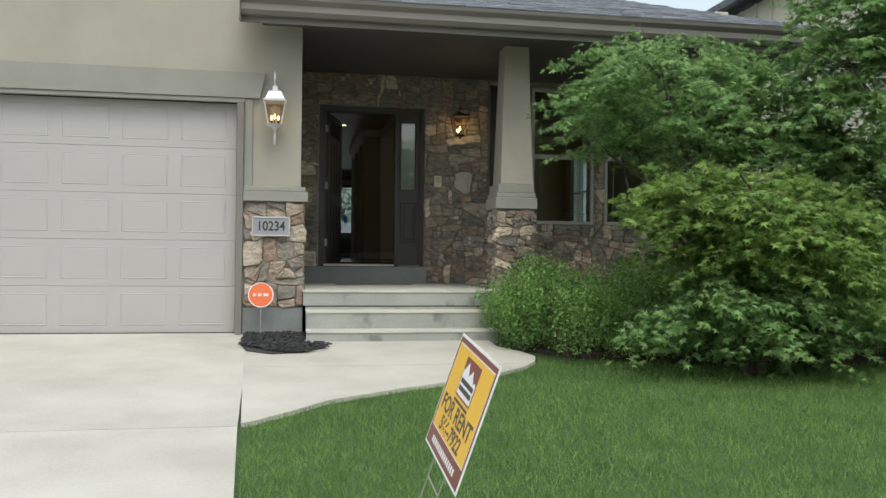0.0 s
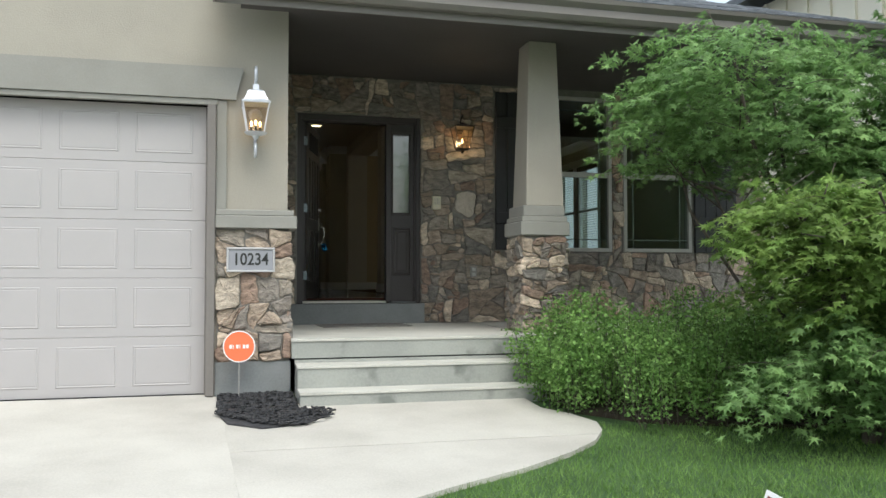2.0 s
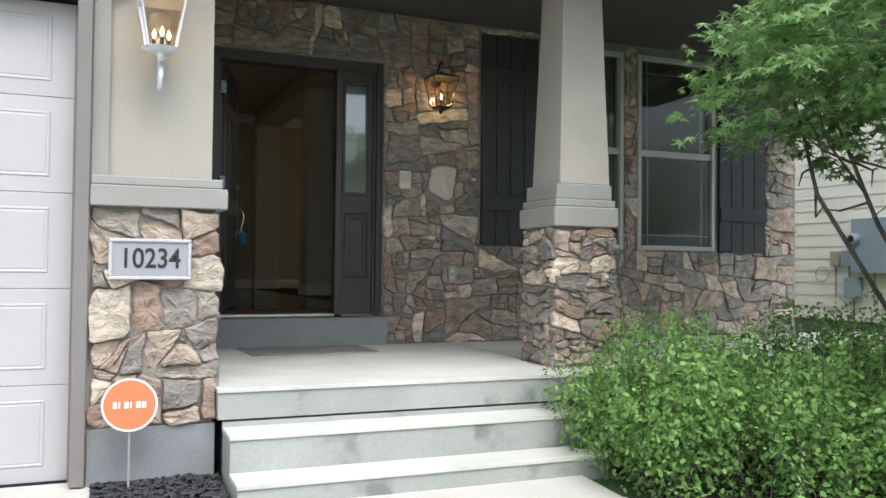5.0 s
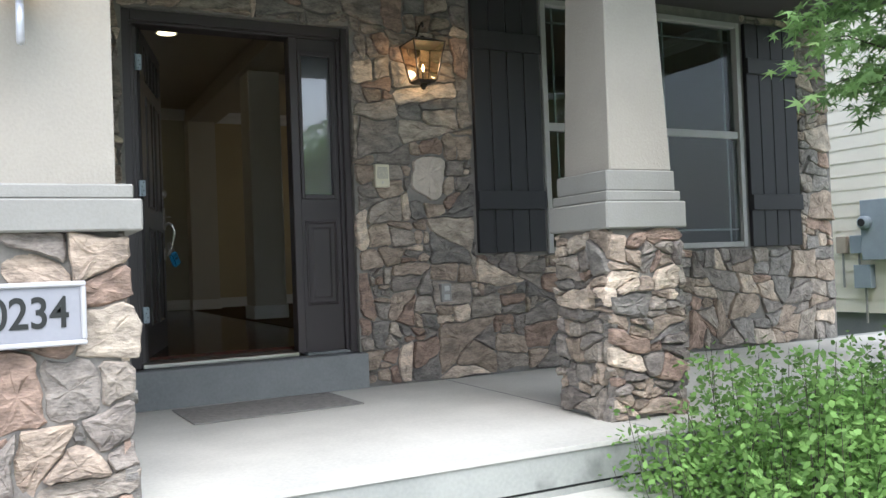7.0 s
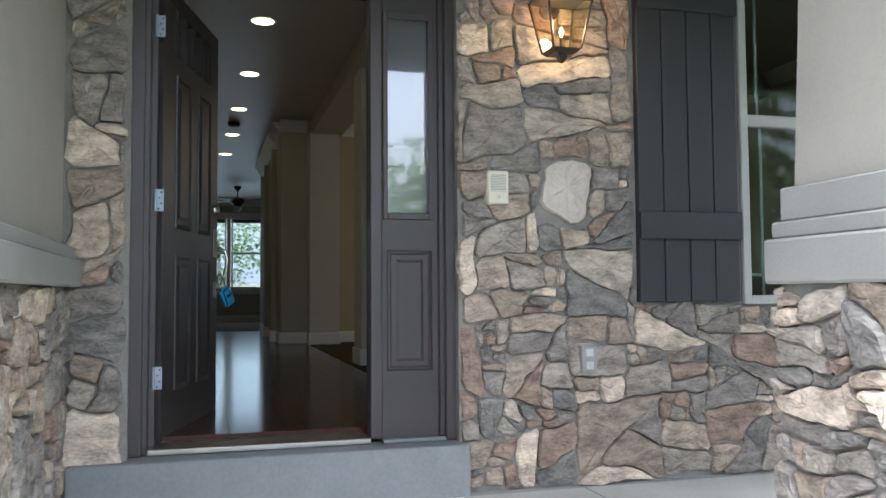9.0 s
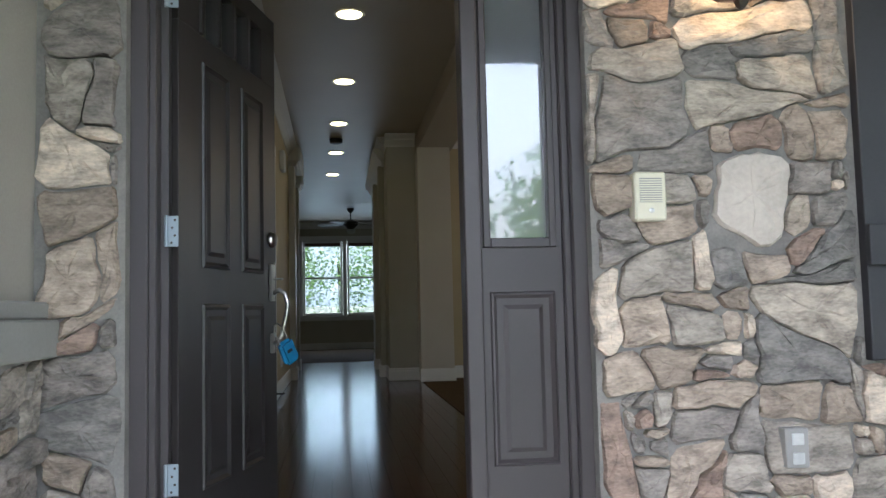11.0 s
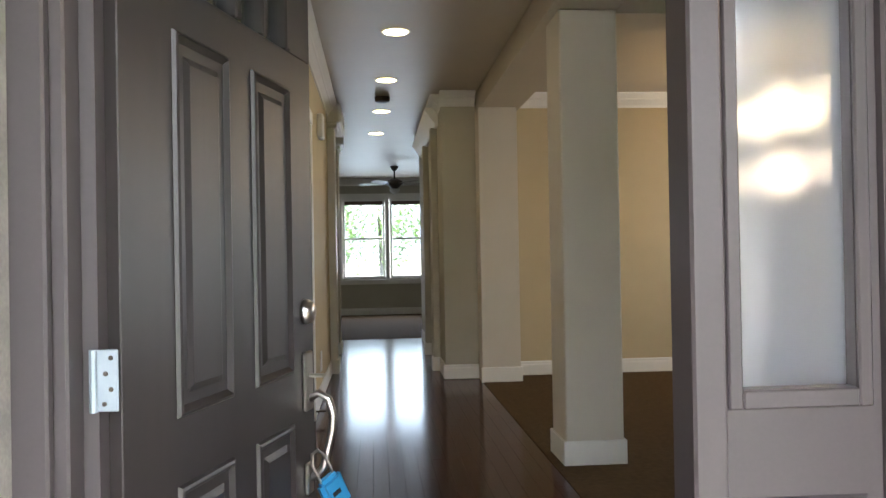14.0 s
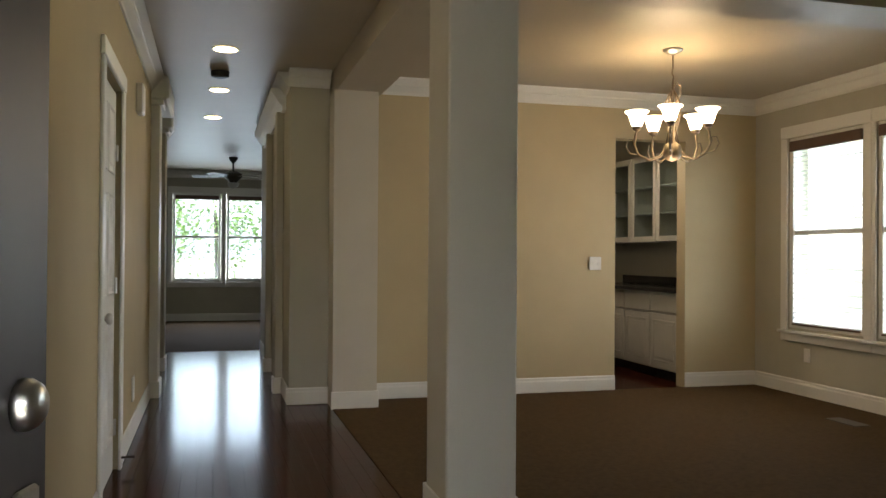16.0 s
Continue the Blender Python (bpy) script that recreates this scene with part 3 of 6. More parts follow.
# Black strip paints the shade in the gap beneath the porch slab
structure("slab_joint", boxes((0.16, 2.2, 8.602, 8.6185, 0.2825, 0.2945)), BLACK)
structure("porch_joint", boxes((2.3, 2.306, 8.6, 10.71, 0.4552, 0.4562)), FOOTING)
sill = boxes((0.13, 1.765, 10.715, 10.895, 0.4505, 0.675))
structure("door_step", bevel(sill, 0.006), FOOTING, "grey painted concrete door step")

# front wall, with openings for door and windows
fw = [(0.10, 0.35, 0, 3.7), (0.35, 1.735, 2.78, 3.7), (0.35, 1.735, 0.0, 0.66), (1.735, 3.20, 0, 3.7), (3.20, 5.16, 0, 1.27), (3.20, 5.16, 3.12, 3.7), (4.09, 4.245, 1.27, 3.12), (5.16, 6.20, 0, 3.7)]
structure("wall_front", boxes(*[(a, b, 10.787, 10.95, c, d) for a, b, c, d in fw]), MORTAR, "mortar face of the stone front wall")
structure("wall_front_inside", boxes(*[(a, b, 10.951, 11.0, c, d) for a, b, c, d in fw]), WALLG, "painted inner face of the front wall")
structure("wall_right", boxes((6.0, 6.2, 11.0, 15.21, 0, 4.4), (6.0, 6.2, 17.2, 26.8, 0, 4.4), (6.0, 6.2, 15.21, 17.2, 0, 1.33), (6.0, 6.2, 15.21, 17.2, 3.05, 4.4), (6.0, 6.2, 16.14, 16.27, 1.33, 3.05)), WALLG, "painted side wall")
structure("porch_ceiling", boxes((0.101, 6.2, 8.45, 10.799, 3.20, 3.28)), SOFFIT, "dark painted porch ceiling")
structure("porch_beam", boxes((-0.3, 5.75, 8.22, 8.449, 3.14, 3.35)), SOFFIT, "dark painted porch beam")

gut = thing("gutter", "taupe metal gutter along the porch eave", "gutter")
prof = [(8.20, 3.16), (8.13, 3.16), (8.10, 3.20), (8.10, 3.26), (8.06, 3.30), (8.05, 3.335), (8.065, 3.335), (8.075, 3.31), (8.11, 3.27), (8.115, 3.21), (8.14, 3.175), (8.19, 3.175), (8.19, 3.33), (8.20, 3.33)]
part("trough", prism(bmesh.new(), prof, "x", -0.50, 5.8), GUTTER, gut)
part("fascia", boxes((-0.50, 5.8, 8.201, 8.219, 3.10, 3.36)), GUTTER, gut)
part("end_cap", boxes((-0.512, -0.501, 8.06, 8.219, 3.10, 3.335)), GUTTER, gut)

# roof: sloping deck with rows of shingles, hipped at its right end
SL = 0.42
RX = 5.8


def roofz(y):
    return 3.37 + SL * (y - 8.12)


bm = bmesh.new()
pv = [(-0.48, 8.12), (RX, 8.12), (RX - 4.5, 12.62), (-0.48, 12.62)]
lo = [bm.verts.new((x, y, roofz(y) - 0.05)) for x, y in pv]
hi = [bm.verts.new((x, y, roofz(y) - 0.01)) for x, y in pv]
bm.faces.new(lo[::-1])
bm.faces.new(hi)
for i in range(4):
    bm.faces.new((lo[i], lo[(i + 1) % 4], hi[(i + 1) % 4], hi[i]))
side = [bm.verts.new(p) for p in ((RX, 8.12, roofz(8.12) - 0.01), (6.7, 10.6, 3.62), (6.7, 27, 3.62), (RX - 4.5, 27, roofz(12.62) - 0.01), (RX - 4.5, 12.62, roofz(12.62) - 0.01))]
bm.faces.new(side)
back = [bm.verts.new(p) for p in ((-9, 12.62, roofz(12.62) - 0.02), (RX - 4.5, 12.62, roofz(12.62) - 0.02), (RX - 4.5, 27, roofz(12.62) - 0.02), (-9, 27, roofz(12.62) - 0.02))]
bm.faces.new(back)
roof = structure("roof", bm, ROOFM, "grey asphalt shingle porch roof")
rng = random.Random(5)
sv, sf, done = [], [], 0
for r in range(32):
    y0 = 8.09 + r * 0.13
    x = -0.48 + (0.11 if r % 2 else 0)
    while x < RX - (y0 - 8.12) - 0.15:
        w = rng.uniform(0.17, 0.30)
        x1 = min(x + w, RX - (y0 - 8.12))
        t = rng.uniform(0.005, 0.012)
        vs = [(xx, yy, roofz(yy) + zz) for zz in (-0.004, t) for xx, yy in ((x, y0), (x1 - 0.004, y0), (x1 - 0.004, y0 + 0.15), (x, y0 + 0.15))]
        vs[6] = (vs[6][0], vs[6][1], roofz(y0 + 0.15) + 0.001)
        vs[7] = (vs[7][0], vs[7][1], roofz(y0 + 0.15) + 0.001)
        fs = [(3, 2, 1, 0), (4, 5, 6, 7), (0, 1, 5, 4), (1, 2, 6, 5), (2, 3, 7, 6), (3, 0, 4, 7)]
        if done < 200:
            me = bpy.data.meshes.new("shingle")
            me.from_pydata(vs, [], fs)
            me.materials.append(ROOFM)
            new("shingle", me).parent = roof
        else:
            base = len(sv)
            sv += vs
            sf += [tuple(base + i for i in f) for f in fs]
        done += 1
        x = x1 + 0.002
raw("shingles", sv, sf, ROOFM, roof)


# porch column: stone base, stepped cap, tapered stucco shaft
def frustum(bm, cx, cy, h0, h1, z0, z1):
    vs = [bm.verts.new((cx + sx * h, cy + sy * h, z)) for h, z in ((h0, z0), (h1, z1)) for sx, sy in ((-1, -1), (1, -1), (1, 1), (-1, 1))]
    for f in ((3, 2, 1, 0), (4, 5, 6, 7), (0, 1, 5, 4), (1, 2, 6, 5), (2, 3, 7, 6), (3, 0, 4, 7)):
        bm.faces.new([vs[i] for i in f])
    return bm


CX, CY = 2.475, 9.075
col = thing("porch_column", "tapered tan stucco porch column on a stacked stone base", "column", at=(CX, CY, 0.45))
part("core", boxes((-0.204, 0.204, -0.204, 0.204, 0.001, 0.904)), MORTAR, col)
part("lower_cap", bevel(boxes((-0.242, 0.242, -0.242, 0.242, 0.905, 1.035)), 0.008), TRIM_STUCCO, col)
part("middle_cap", bevel(boxes((-0.225, 0.225, -0.225, 0.225, 1.0355, 1.085)), 0.006), TRIM_STUCCO, col)
part("upper_cap", bevel(boxes((-0.207, 0.207, -0.207, 0.207, 1.0855, 1.185)), 0.006), TRIM_STUCCO, col)
part("shaft", bevel(frustum(bmesh.new(), 0.016, 0, 0.188, 0.138, 1.1855, 2.748), 0.006), STUCCO, col)

# ---- entry door frame and sidelight ----
ef = thing("door_surround", "dark brown painted entry door frame with a sidelight", "door frame", at=(0, 10.895, 0))
part("left_jamb", bevel(boxes((0.352, 0.42, -0.03, 0.14, 0.678, 2.70), (0.335, 0.40, -0.055, -0.0305, 0.678, 2.78)), 0.004), DARKPAINT, ef)
part("head", bevel(boxes((0.352, 1.73, -0.03, 0.10, 2.701, 2.778), (0.401, 1.689, -0.055, -0.031, 2.715, 2.78)), 0.004), DARKPAINT, ef)
part("mullion", bevel(boxes((1.350, 1.405, -0.035, 0.062, 0.695, 2.70)), 0.005), DARKPAINT, ef)
part("right_jamb", bevel(boxes((1.668, 1.73, -0.03, 0.10, 0.695, 2.70), (1.69, 1.75, -0.06, -0.0305, 0.678, 2.78)), 0.005), DARKPAINT, ef)
part("threshold", bevel(boxes((0.42, 1.350, -0.05, 0.10, 0.678, 0.705)), 0.004), CHROME, ef, "brushed metal threshold")
part("sidelight_sill", bevel(boxes((1.406, 1.69, -0.055, 0.10, 0.678, 0.694)), 0.003), FOOTING, ef)
sl = part("sidelight", boxes((1.406, 1.434, -0.01, 0.05, 0.695, 2.70), (1.625, 1.667, -0.01, 0.05, 0.695, 2.70), (1.434, 1.625, -0.01, 0.05, 0.695, 1.70), (1.434, 1.625, -0.01, 0.05, 2.60, 2.70)), DARKPAINT, ef)
part("pane", boxes((1.434, 1.625, 0.018, 0.024, 1.70, 2.60)), SIDE_GLASS, sl, "clear sidelight glass")
gb = 0.02
part("glass_bead", bevel(boxes((1.412, 1.415 + gb, -0.022, -0.011, 1.67, 2.62), (1.645 - gb, 1.648, -0.022, -0.011, 1.67, 2.62), (1.415 + gb, 1.645 - gb, -0.022, -0.011, 1.67, 1.70), (1.415 + gb, 1.645 - gb, -0.022, -0.011, 2.59, 2.62)), 0.003), DARKPAINT, sl)


def raised(bm, x0, x1, z0, z1, y, s=-1, w=0.024):
    """A moulded field on a panel that faces along -y (s=-1) or +y."""
    o = [(x0, z0), (x1, z0), (x1, z1), (x0, z1)]
    rings = []
    for inset, dep in ((0, 0), (0.004, 0.007), (0.010, 0.009), (w * 0.8, 0.001), (w, -0.004), (w * 1.5, -0.003), (w * 2.3, 0.006)):
        rings.append([bm.verts.new((x + (inset if x == x0 else -inset), y + s * dep, z + (inset if z == z0 else -inset))) for x, z in o])
    for a, b in zip(rings, rings[1:]):
        for i in range(4):
            q = (a[i], a[(i + 1) % 4], b[(i + 1) % 4], b[i])
            bm.faces.new(q if s < 0 else q[::-1])
    bm.faces.new(rings[-1] if s < 0 else rings[-1][::-1])
    return bm


part("lower_panel", raised(bmesh.new(), 1.43, 1.64, 0.99, 1.53, -0.0105), DARKPAINT, sl)

# door leaf, standing open inward; hinge at its origin, leaf along +x, outer face at -y
DW, DH = 0.885, 2.0
dl = thing("entry_door", "dark brown six-panel front door with small top lights, standing open", "door", at=(0.466, 10.965, 0.712), rz=74.5)
leaf = part("leaf", bevel(boxes((0, DW, 0, 0.044, 0, 1.71), (0, 0.17, 0, 0.044, 1.7105, 1.92), (DW - 0.165, DW, 0, 0.044, 1.7105, 1.92), (0, DW, 0, 0.044, 1.9205, DH)), 0.002), DOORP, dl)
for px0, px1 in ((0.17, 0.395), (0.51, 0.73)):
    for pz0, pz1 in ((0.20, 0.805), (0.925, 1.62)):
        for yy, s in ((-0.0005, -1), (0.0445, 1)):
            part("door_panel", raised(bmesh.new(), px0, px1, pz0, pz1, yy, s), DOORP, leaf)
for k in range(4):
    xa = 0.158 + k * 0.140
    part("top_light", boxes((xa + 0.024, xa + 0.140, 0.018, 0.024, 1.72, 1.91)), CLEAR, leaf, "small clear pane")
for k in range(5):
    xa = 0.158 + k * 0.140
    part("light_bar", bevel(boxes((xa - 0.004, xa + 0.024, -0.006, 0.05, 1.712, 1.919)), 0.004), DOORP, leaf)
hw = part("handle_set", bevel(boxes((0.797, 0.847, -0.012, -0.0005, 0.82, 0.97), (0.802, 0.842, -0.012, -0.0005, 0.61, 0.69)), 0.004), CHROME, dl, "brushed nickel grip handle")
part("grip", tube(bmesh.new(), [(0.822, -0.01, 0.85), (0.822, -0.035, 0.865), (0.822, -0.06, 0.85), (0.822, -0.072, 0.81), (0.822, -0.068, 0.77), (0.822, -0.055, 0.72), (0.822, -0.045, 0.68), (0.822, -0.03, 0.66), (0.822, -0.01, 0.65)], 0.010, 10), CHROME, hw, smooth=True)
part("thumb_latch", bevel(boxes((0.81, 0.834, -0.05, -0.0125, 0.905, 0.913)), 0.002), CHROME, hw)
part("deadbolt", lathe(bmesh.new(), [(0.032, 0), (0.032, 0.008), (0.027, 0.018), (0.02, 0.024), (0.008, 0.026)], 20, pose(0.822, -0.0005, 1.07, 90)), CHROME, dl, "round nickel deadbolt", smooth=True)
part("inner_knob", lathe(bmesh.new(), [(0.03, 0), (0.03, 0.006), (0.012, 0.012), (0.012, 0.035), (0.026, 0.045), (0.03, 0.058), (0.022, 0.068), (0.006, 0.07)], 20, pose(0.822, 0.0445, 0.90, -90)), CHROME, dl, smooth=True)
part("sweep", boxes((0.004, DW - 0.004, 0.005, 0.03, -0.006, -0.0005)), BLACK, dl)
for z in (0.94, 1.69, 2.44):
    h = part("hinge", bevel(boxes((0.438, 0.474, 0.026, 0.0295, z, z + 0.095)), 0.002), GALV, ef, "galvanised door hinge")
    part("knuckle", lathe(bmesh.new(), [(0.006, z), (0.006, z + 0.095)], 8, Matrix.Translation((0.438, 0.022, 0))), GALV, h)
    for sx, sz in ((0.453, 0.012), (0.463, 0.034), (0.455, 0.058), (0.463, 0.082)):
        part("screw", lathe(bmesh.new(), [(0.004, 0), (0.003, 0.002)], 8, pose(sx, 0.026, z + sz, 90)), BRASSD, h)
part("hinge_stop", boxes((0.4205, 0.444, 0.03, 0.14, 0.706, 2.70)), DARKPAINT, ef)

# key safe hanging from the grip
ks = thing("key_lock_box", "blue realtor key lock box hanging from the door grip", "lock box", at=(0.466 + 0.822 * math.cos(radians(74.5)) + 0.068, 10.965 + 0.822 * math.sin(radians(74.5)) - 0.018, 0.712 + 0.615), rz=40)
ks.matrix_basis = ks.matrix_basis @ pose(0, 0, 0, 0, -26, 0)
part("body", bevel(boxes((-0.035, 0.035, -0.018, 0.018, -0.05, 0.05)), 0.012, 2), BLUE, ks)
part("shackle", tube(bmesh.new(), [(-0.022, 0, 0.045), (-0.024, 0, 0.10), (-0.012, 0, 0.125), (0.006, 0, 0.125), (0.018, 0, 0.10), (0.018, 0, 0.045)], 0.004, 8), CHROME, ks)
part("slot", boxes((-0.015, 0.01, -0.0195, -0.0181, 0.0, 0.012)), BLACK, ks)


# ---- windows and shutters on the front ----
def front_window(x0, x1, z0, z1, zs, bars=True):
    w = thing("front_window", "vinyl double-hung window with prairie bars", "window", at=(x0, 10.80, z0))
    W, H, S = x1 - x0, z1 - z0, zs - z0
    part("window_frame", bevel(boxes((0.001, 0.045, -0.035, 0.06, 0.001, H - 0.001), (W - 0.045, W - 0.001, -0.035, 0.06, 0.001, H - 0.001), (0.045, W - 0.045, -0.035, 0.06, 0.001, 0.045), (0.045, W - 0.045, -0.035, 0.06, H - 0.045, H - 0.001)), 0.004), VINYL, w)
    part("meeting_rail", bevel(boxes((0.045, W - 0.045, -0.02, 0.04, S - 0.03, S + 0.03)), 0.004), VINYL, w)
    part("upper_pane", boxes((0.045, W - 0.045, 0.018, 0.024, S + 0.03, H - 0.045)), WINDOW_GLASS, w)
    part("lower_pane", boxes((0.045, W - 0.045, 0.0, 0.006, 0.045, S - 0.03)), WINDOW_GLASS, w)
    for side in (0.045 + 0.09, W - 0.045 - 0.105):
        part("bar", boxes((side, side + 0.014, 0.007, 0.016, 0.045, S - 0.03)), VINYL, w)
        part("bar", boxes((side, side + 0.014, 0.025, 0.034, S + 0.03, H - 0.045)), VINYL, w)
    part("bar", boxes((0.045, W - 0.045, 0.007, 0.016, 0.14, 0.154)), VINYL, w)
    part("bar", boxes((0.045, W - 0.045, 0.025, 0.034, H - 0.16, H - 0.146)), VINYL, w)


front_window(3.20, 4.09, 1.27, 3.12, 2.19)
front_window(4.245, 5.16, 1.27, 3.12, 2.19)


def shutter(x0, x1, z0, z1):
    s = thing("shutter", "dark charcoal board-and-batten shutter fixed on the stone", "shutter", at=(x0, 10.75, z0), group="shutters beside the windows")
    W, H = x1 - x0, z1 - z0
    n = 4
    bw = W / n
    for k in range(n):
        part("board", bevel(boxes((k * bw + 0.003, (k + 1) * bw - 0.003, 0, 0.04, 0, H)), 0.003), SHUT, s)
    for zb in (0.30, H - 0.42):
        part("batten", bevel(boxes((0.0, W, -0.025, -0.0005, zb, zb + 0.13)), 0.003), SHUT, s)


shutter(2.62, 3.17, 1.287, 3.12)
shutter(5.20, 5.78, 1.27, 3.12)


# ---- lamps at the door ----
def lantern(name, label, at, metal, bulbs, scale=1.0, hook=True):
    """Tapered four-sided glass lantern on a wall bracket; origin at the wall behind its middle."""
    L = thing(name, label, "wall lamp", at=at)
    s = scale
    cy = -0.16 * s
    top, bot, zt, zb = (0.104 if hook else 0.125) * s, (0.066 if hook else 0.075) * s, 0.12 * s, (-0.11 if hook else -0.15) * s
    if hook:
        roof_r = [(top * 1.55, zt), (top * 1.58, zt + 0.012 * s), (top * 1.28, zt + 0.03 * s), (top * 1.05, zt + 0.065 * s), (top * 0.92, zt + 0.10 * s), (top * 0.62, zt + 0.115 * s), (top * 0.34, zt + 0.12 * s), (top * 0.30, zt + 0.165 * s), (top * 0.12, zt + 0.17 * s)]
    else:
        roof_r = [(top * 1.48, zt), (top * 1.48, zt + 0.01 * s), (top * 0.6, zt + 0.045 * s), (top * 0.25, zt + 0.05 * s), (0.01, zt + 0.07 * s)]
    part("roof", lathe(bmesh.new(), roof_r, 4, Matrix.Translation((0, cy, 0)), start=math.pi / 4), metal, L)
    for sx, sy in ((-1, -1), (1, -1), (1, 1), (-1, 1)):
        part("corner_bar", tube(bmesh.new(), [(sx * bot, cy + sy * bot, zb), (sx * top, cy + sy * top, zt)], 0.006 * s, 6), metal, L)
    bm = bmesh.new()
    vs = [bm.verts.new((sx * h * 0.98, cy + sy * h * 0.98, z)) for h, z in ((bot, zb), (top, zt)) for sx, sy in ((-1, -1), (1, -1), (1, 1), (-1, 1))]
    for f in ((0, 1, 5, 4), (1, 2, 6, 5), (2, 3, 7, 6), (3, 0, 4, 7)):
        bm.faces.new([vs[i] for i in f])
    g = part("pane", bm, LANTERN_GLASS, L)
    part("base", lathe(bmesh.new(), [(0.008, zb - 0.06 * s), (0.02 * s, zb - 0.05 * s), (0.03 * s, zb - 0.025 * s), (bot * 1.1, zb - 0.018 * s), (bot * 1.45, zb)], 4 if not hook else 12, Matrix.Translation((0, cy, 0)), start=math.pi / 4), metal, L)
    n = bulbs
    for k in range(n):
        r = 0.04 * s if n > 1 else 0.0
        bx, by = r * math.cos(2.1 * k + 0.5), cy + r * math.sin(2.1 * k + 0.5)
        c = part("candle", lathe(bmesh.new(), [(0.009, zb), (0.009, zb + (0.05 if n > 1 else 0.07) * s)], 10, Matrix.Translation((bx, by, 0))), BRASSD, L)
        part("bulb", lathe(bmesh.new(), [(0.004, 0), (0.008 * s, 0.012), (0.010 * s, 0.024), (0.005 * s, 0.038), (0.002, 0.048)], 12, Matrix.Translation((bx, by, zb + (0.051 if n > 1 else 0.071) * s))), BULB, c, smooth=True)
    part("wall_plate", lathe(bmesh.new(), [(0.055 * s, 0), (0.055 * s, 0.01), (0.03 * s, 0.022)], 16, pose(0, 0, 0.06 if hook else 0.10, 90)), metal, L)
    if hook:
        part("top_scroll", tube(bmesh.new(), [(0, 0, 0.14 * s), (0, -0.07 * s, 0.19 * s), (0, -0.10 * s, 0.27 * s), (0, -0.10 * s, 0.35 * s), (0, -0.12 * s, 0.41 * s), (0, -0.155 * s, 0.43 * s), (0, -0.18 * s, 0.40 * s), (0, -0.165 * s, 0.35 * s), (0, -0.16 * s, 0.32 * s)], 0.012 * s, 8), metal, L, smooth=True)
        part("bottom_scroll", tube(bmesh.new(), [(0, 0, 0.0), (0, -0.03 * s, -0.14 * s), (0, -0.06 * s, -0.24 * s), (0, -0.10 * s, -0.30 * s), (0, -0.14 * s, -0.30 * s), (0, -0.16 * s, -0.26 * s), (0, -0.16 * s, -0.20 * s)], 0.012 * s, 8), metal, L, smooth=True)
    else:
        part("arm", tube(bmesh.new(), [(0, 0, 0.10), (0, -0.05, 0.17), (0, -0.11, 0.24), (0, -0.155, 0.25), (0, -0.16, 0.22)], 0.008, 8), metal, L, smooth=True)
    return L


lantern("wall_lantern", "white metal hanging wall lantern with three lit candle bulbs", (-0.172, 8.699, 2.26), LAMPW, 3, 1.0)
lantern("wall_lantern", "dark bronze tapered wall lantern, lit, on the stone", (2.18, 10.765, 2.55), BRASSD, 1, 0.88, hook=False)
lamp("lantern_light", "POINT", pose(2.18, 10.60, 2.54), 1.1, WARM, radius=0.03)
lamp("lantern_light", "POINT", pose(-0.172, 8.54, 2.24), 0.16, WARM, radius=0.03)


def text(name, body, size, material, parent, m, depth=0.0015, sx=1.0, label=""):
    cu = bpy.data.curves.new(name, "FONT")
    cu.offset = 0.0022 if body == "10234" else 0.0018
    cu.body, cu.size, cu.extrude, cu.align_x, cu.align_y = body, size, depth, "CENTER", "CENTER"
    tmp = bpy.data.objects.new("tmp", cu)
    scene.collection.objects.link(tmp)
    me = bpy.data.meshes.new_from_object(tmp)
    bpy.data.objects.remove(tmp)
    me.materials.clear()
    me.materials.append(material)
    ob = new(name, me)
    ob.parent = parent
    ob.matrix_basis = m @ Matrix.Diagonal((sx, 1, 1, 1))
    return tagged(ob, label=label)


# number plate
npl = thing("house_number_plate", "white framed plate with dark house number 10234 on the stone pier", "house number", at=(-0.2, 8.64, 1.11))
part("plate", bevel(boxes((-0.19, 0.19, -0.012, 0.01, -0.10, 0.10)), 0.004), PLATE, npl)
part("plate_frame", bevel(boxes((-0.195, 0.195, -0.022, -0.0125, 0.085, 0.102), (-0.195, 0.195, -0.022, -0.0125, -0.102, -0.085), (-0.195, -0.178, -0.022, -0.0125, -0.085, 0.085), (0.178, 0.195, -0.022, -0.0125, -0.085, 0.085)), 0.004), mat("plate rim", (0.46, 0.455, 0.46), (0.42, 0.415, 0.42), rough=0.5, bump=0.02), npl)
text("number", "10234", 0.138, SIGNK, npl, pose(0, -0.0135, 0.0, 90), 0.001, 0.84)

ic = thing("intercom", "ivory door intercom with slotted speaker on the stone", "intercom", at=(1.908, 10.738, 1.81))
part("housing", bevel(boxes((-0.05, 0.05, -0.014, 0.05, -0.075, 0.075)), 0.006), INTERCOM, ic)
part("face", boxes((-0.035, 0.035, -0.0165, -0.0145, -0.02, 0.055)), GREYP, ic)
for k in range(10):
    part("slot", boxes((-0.035, 0.035, -0.019, -0.0167, -0.018 + k * 0.0072, -0.0145 + k * 0.0072)), INTERCOM, ic)
part("button", lathe(bmesh.new(), [(0.008, 0), (0.008, 0.004), (0.003, 0.006)], 14, pose(0, -0.0145, -0.045, 90)), CHROME, ic)
ou = thing("outdoor_outlet", "grey weatherproof outlet on the stone wall", "outlet", at=(2.345, 10.745, 1.03))
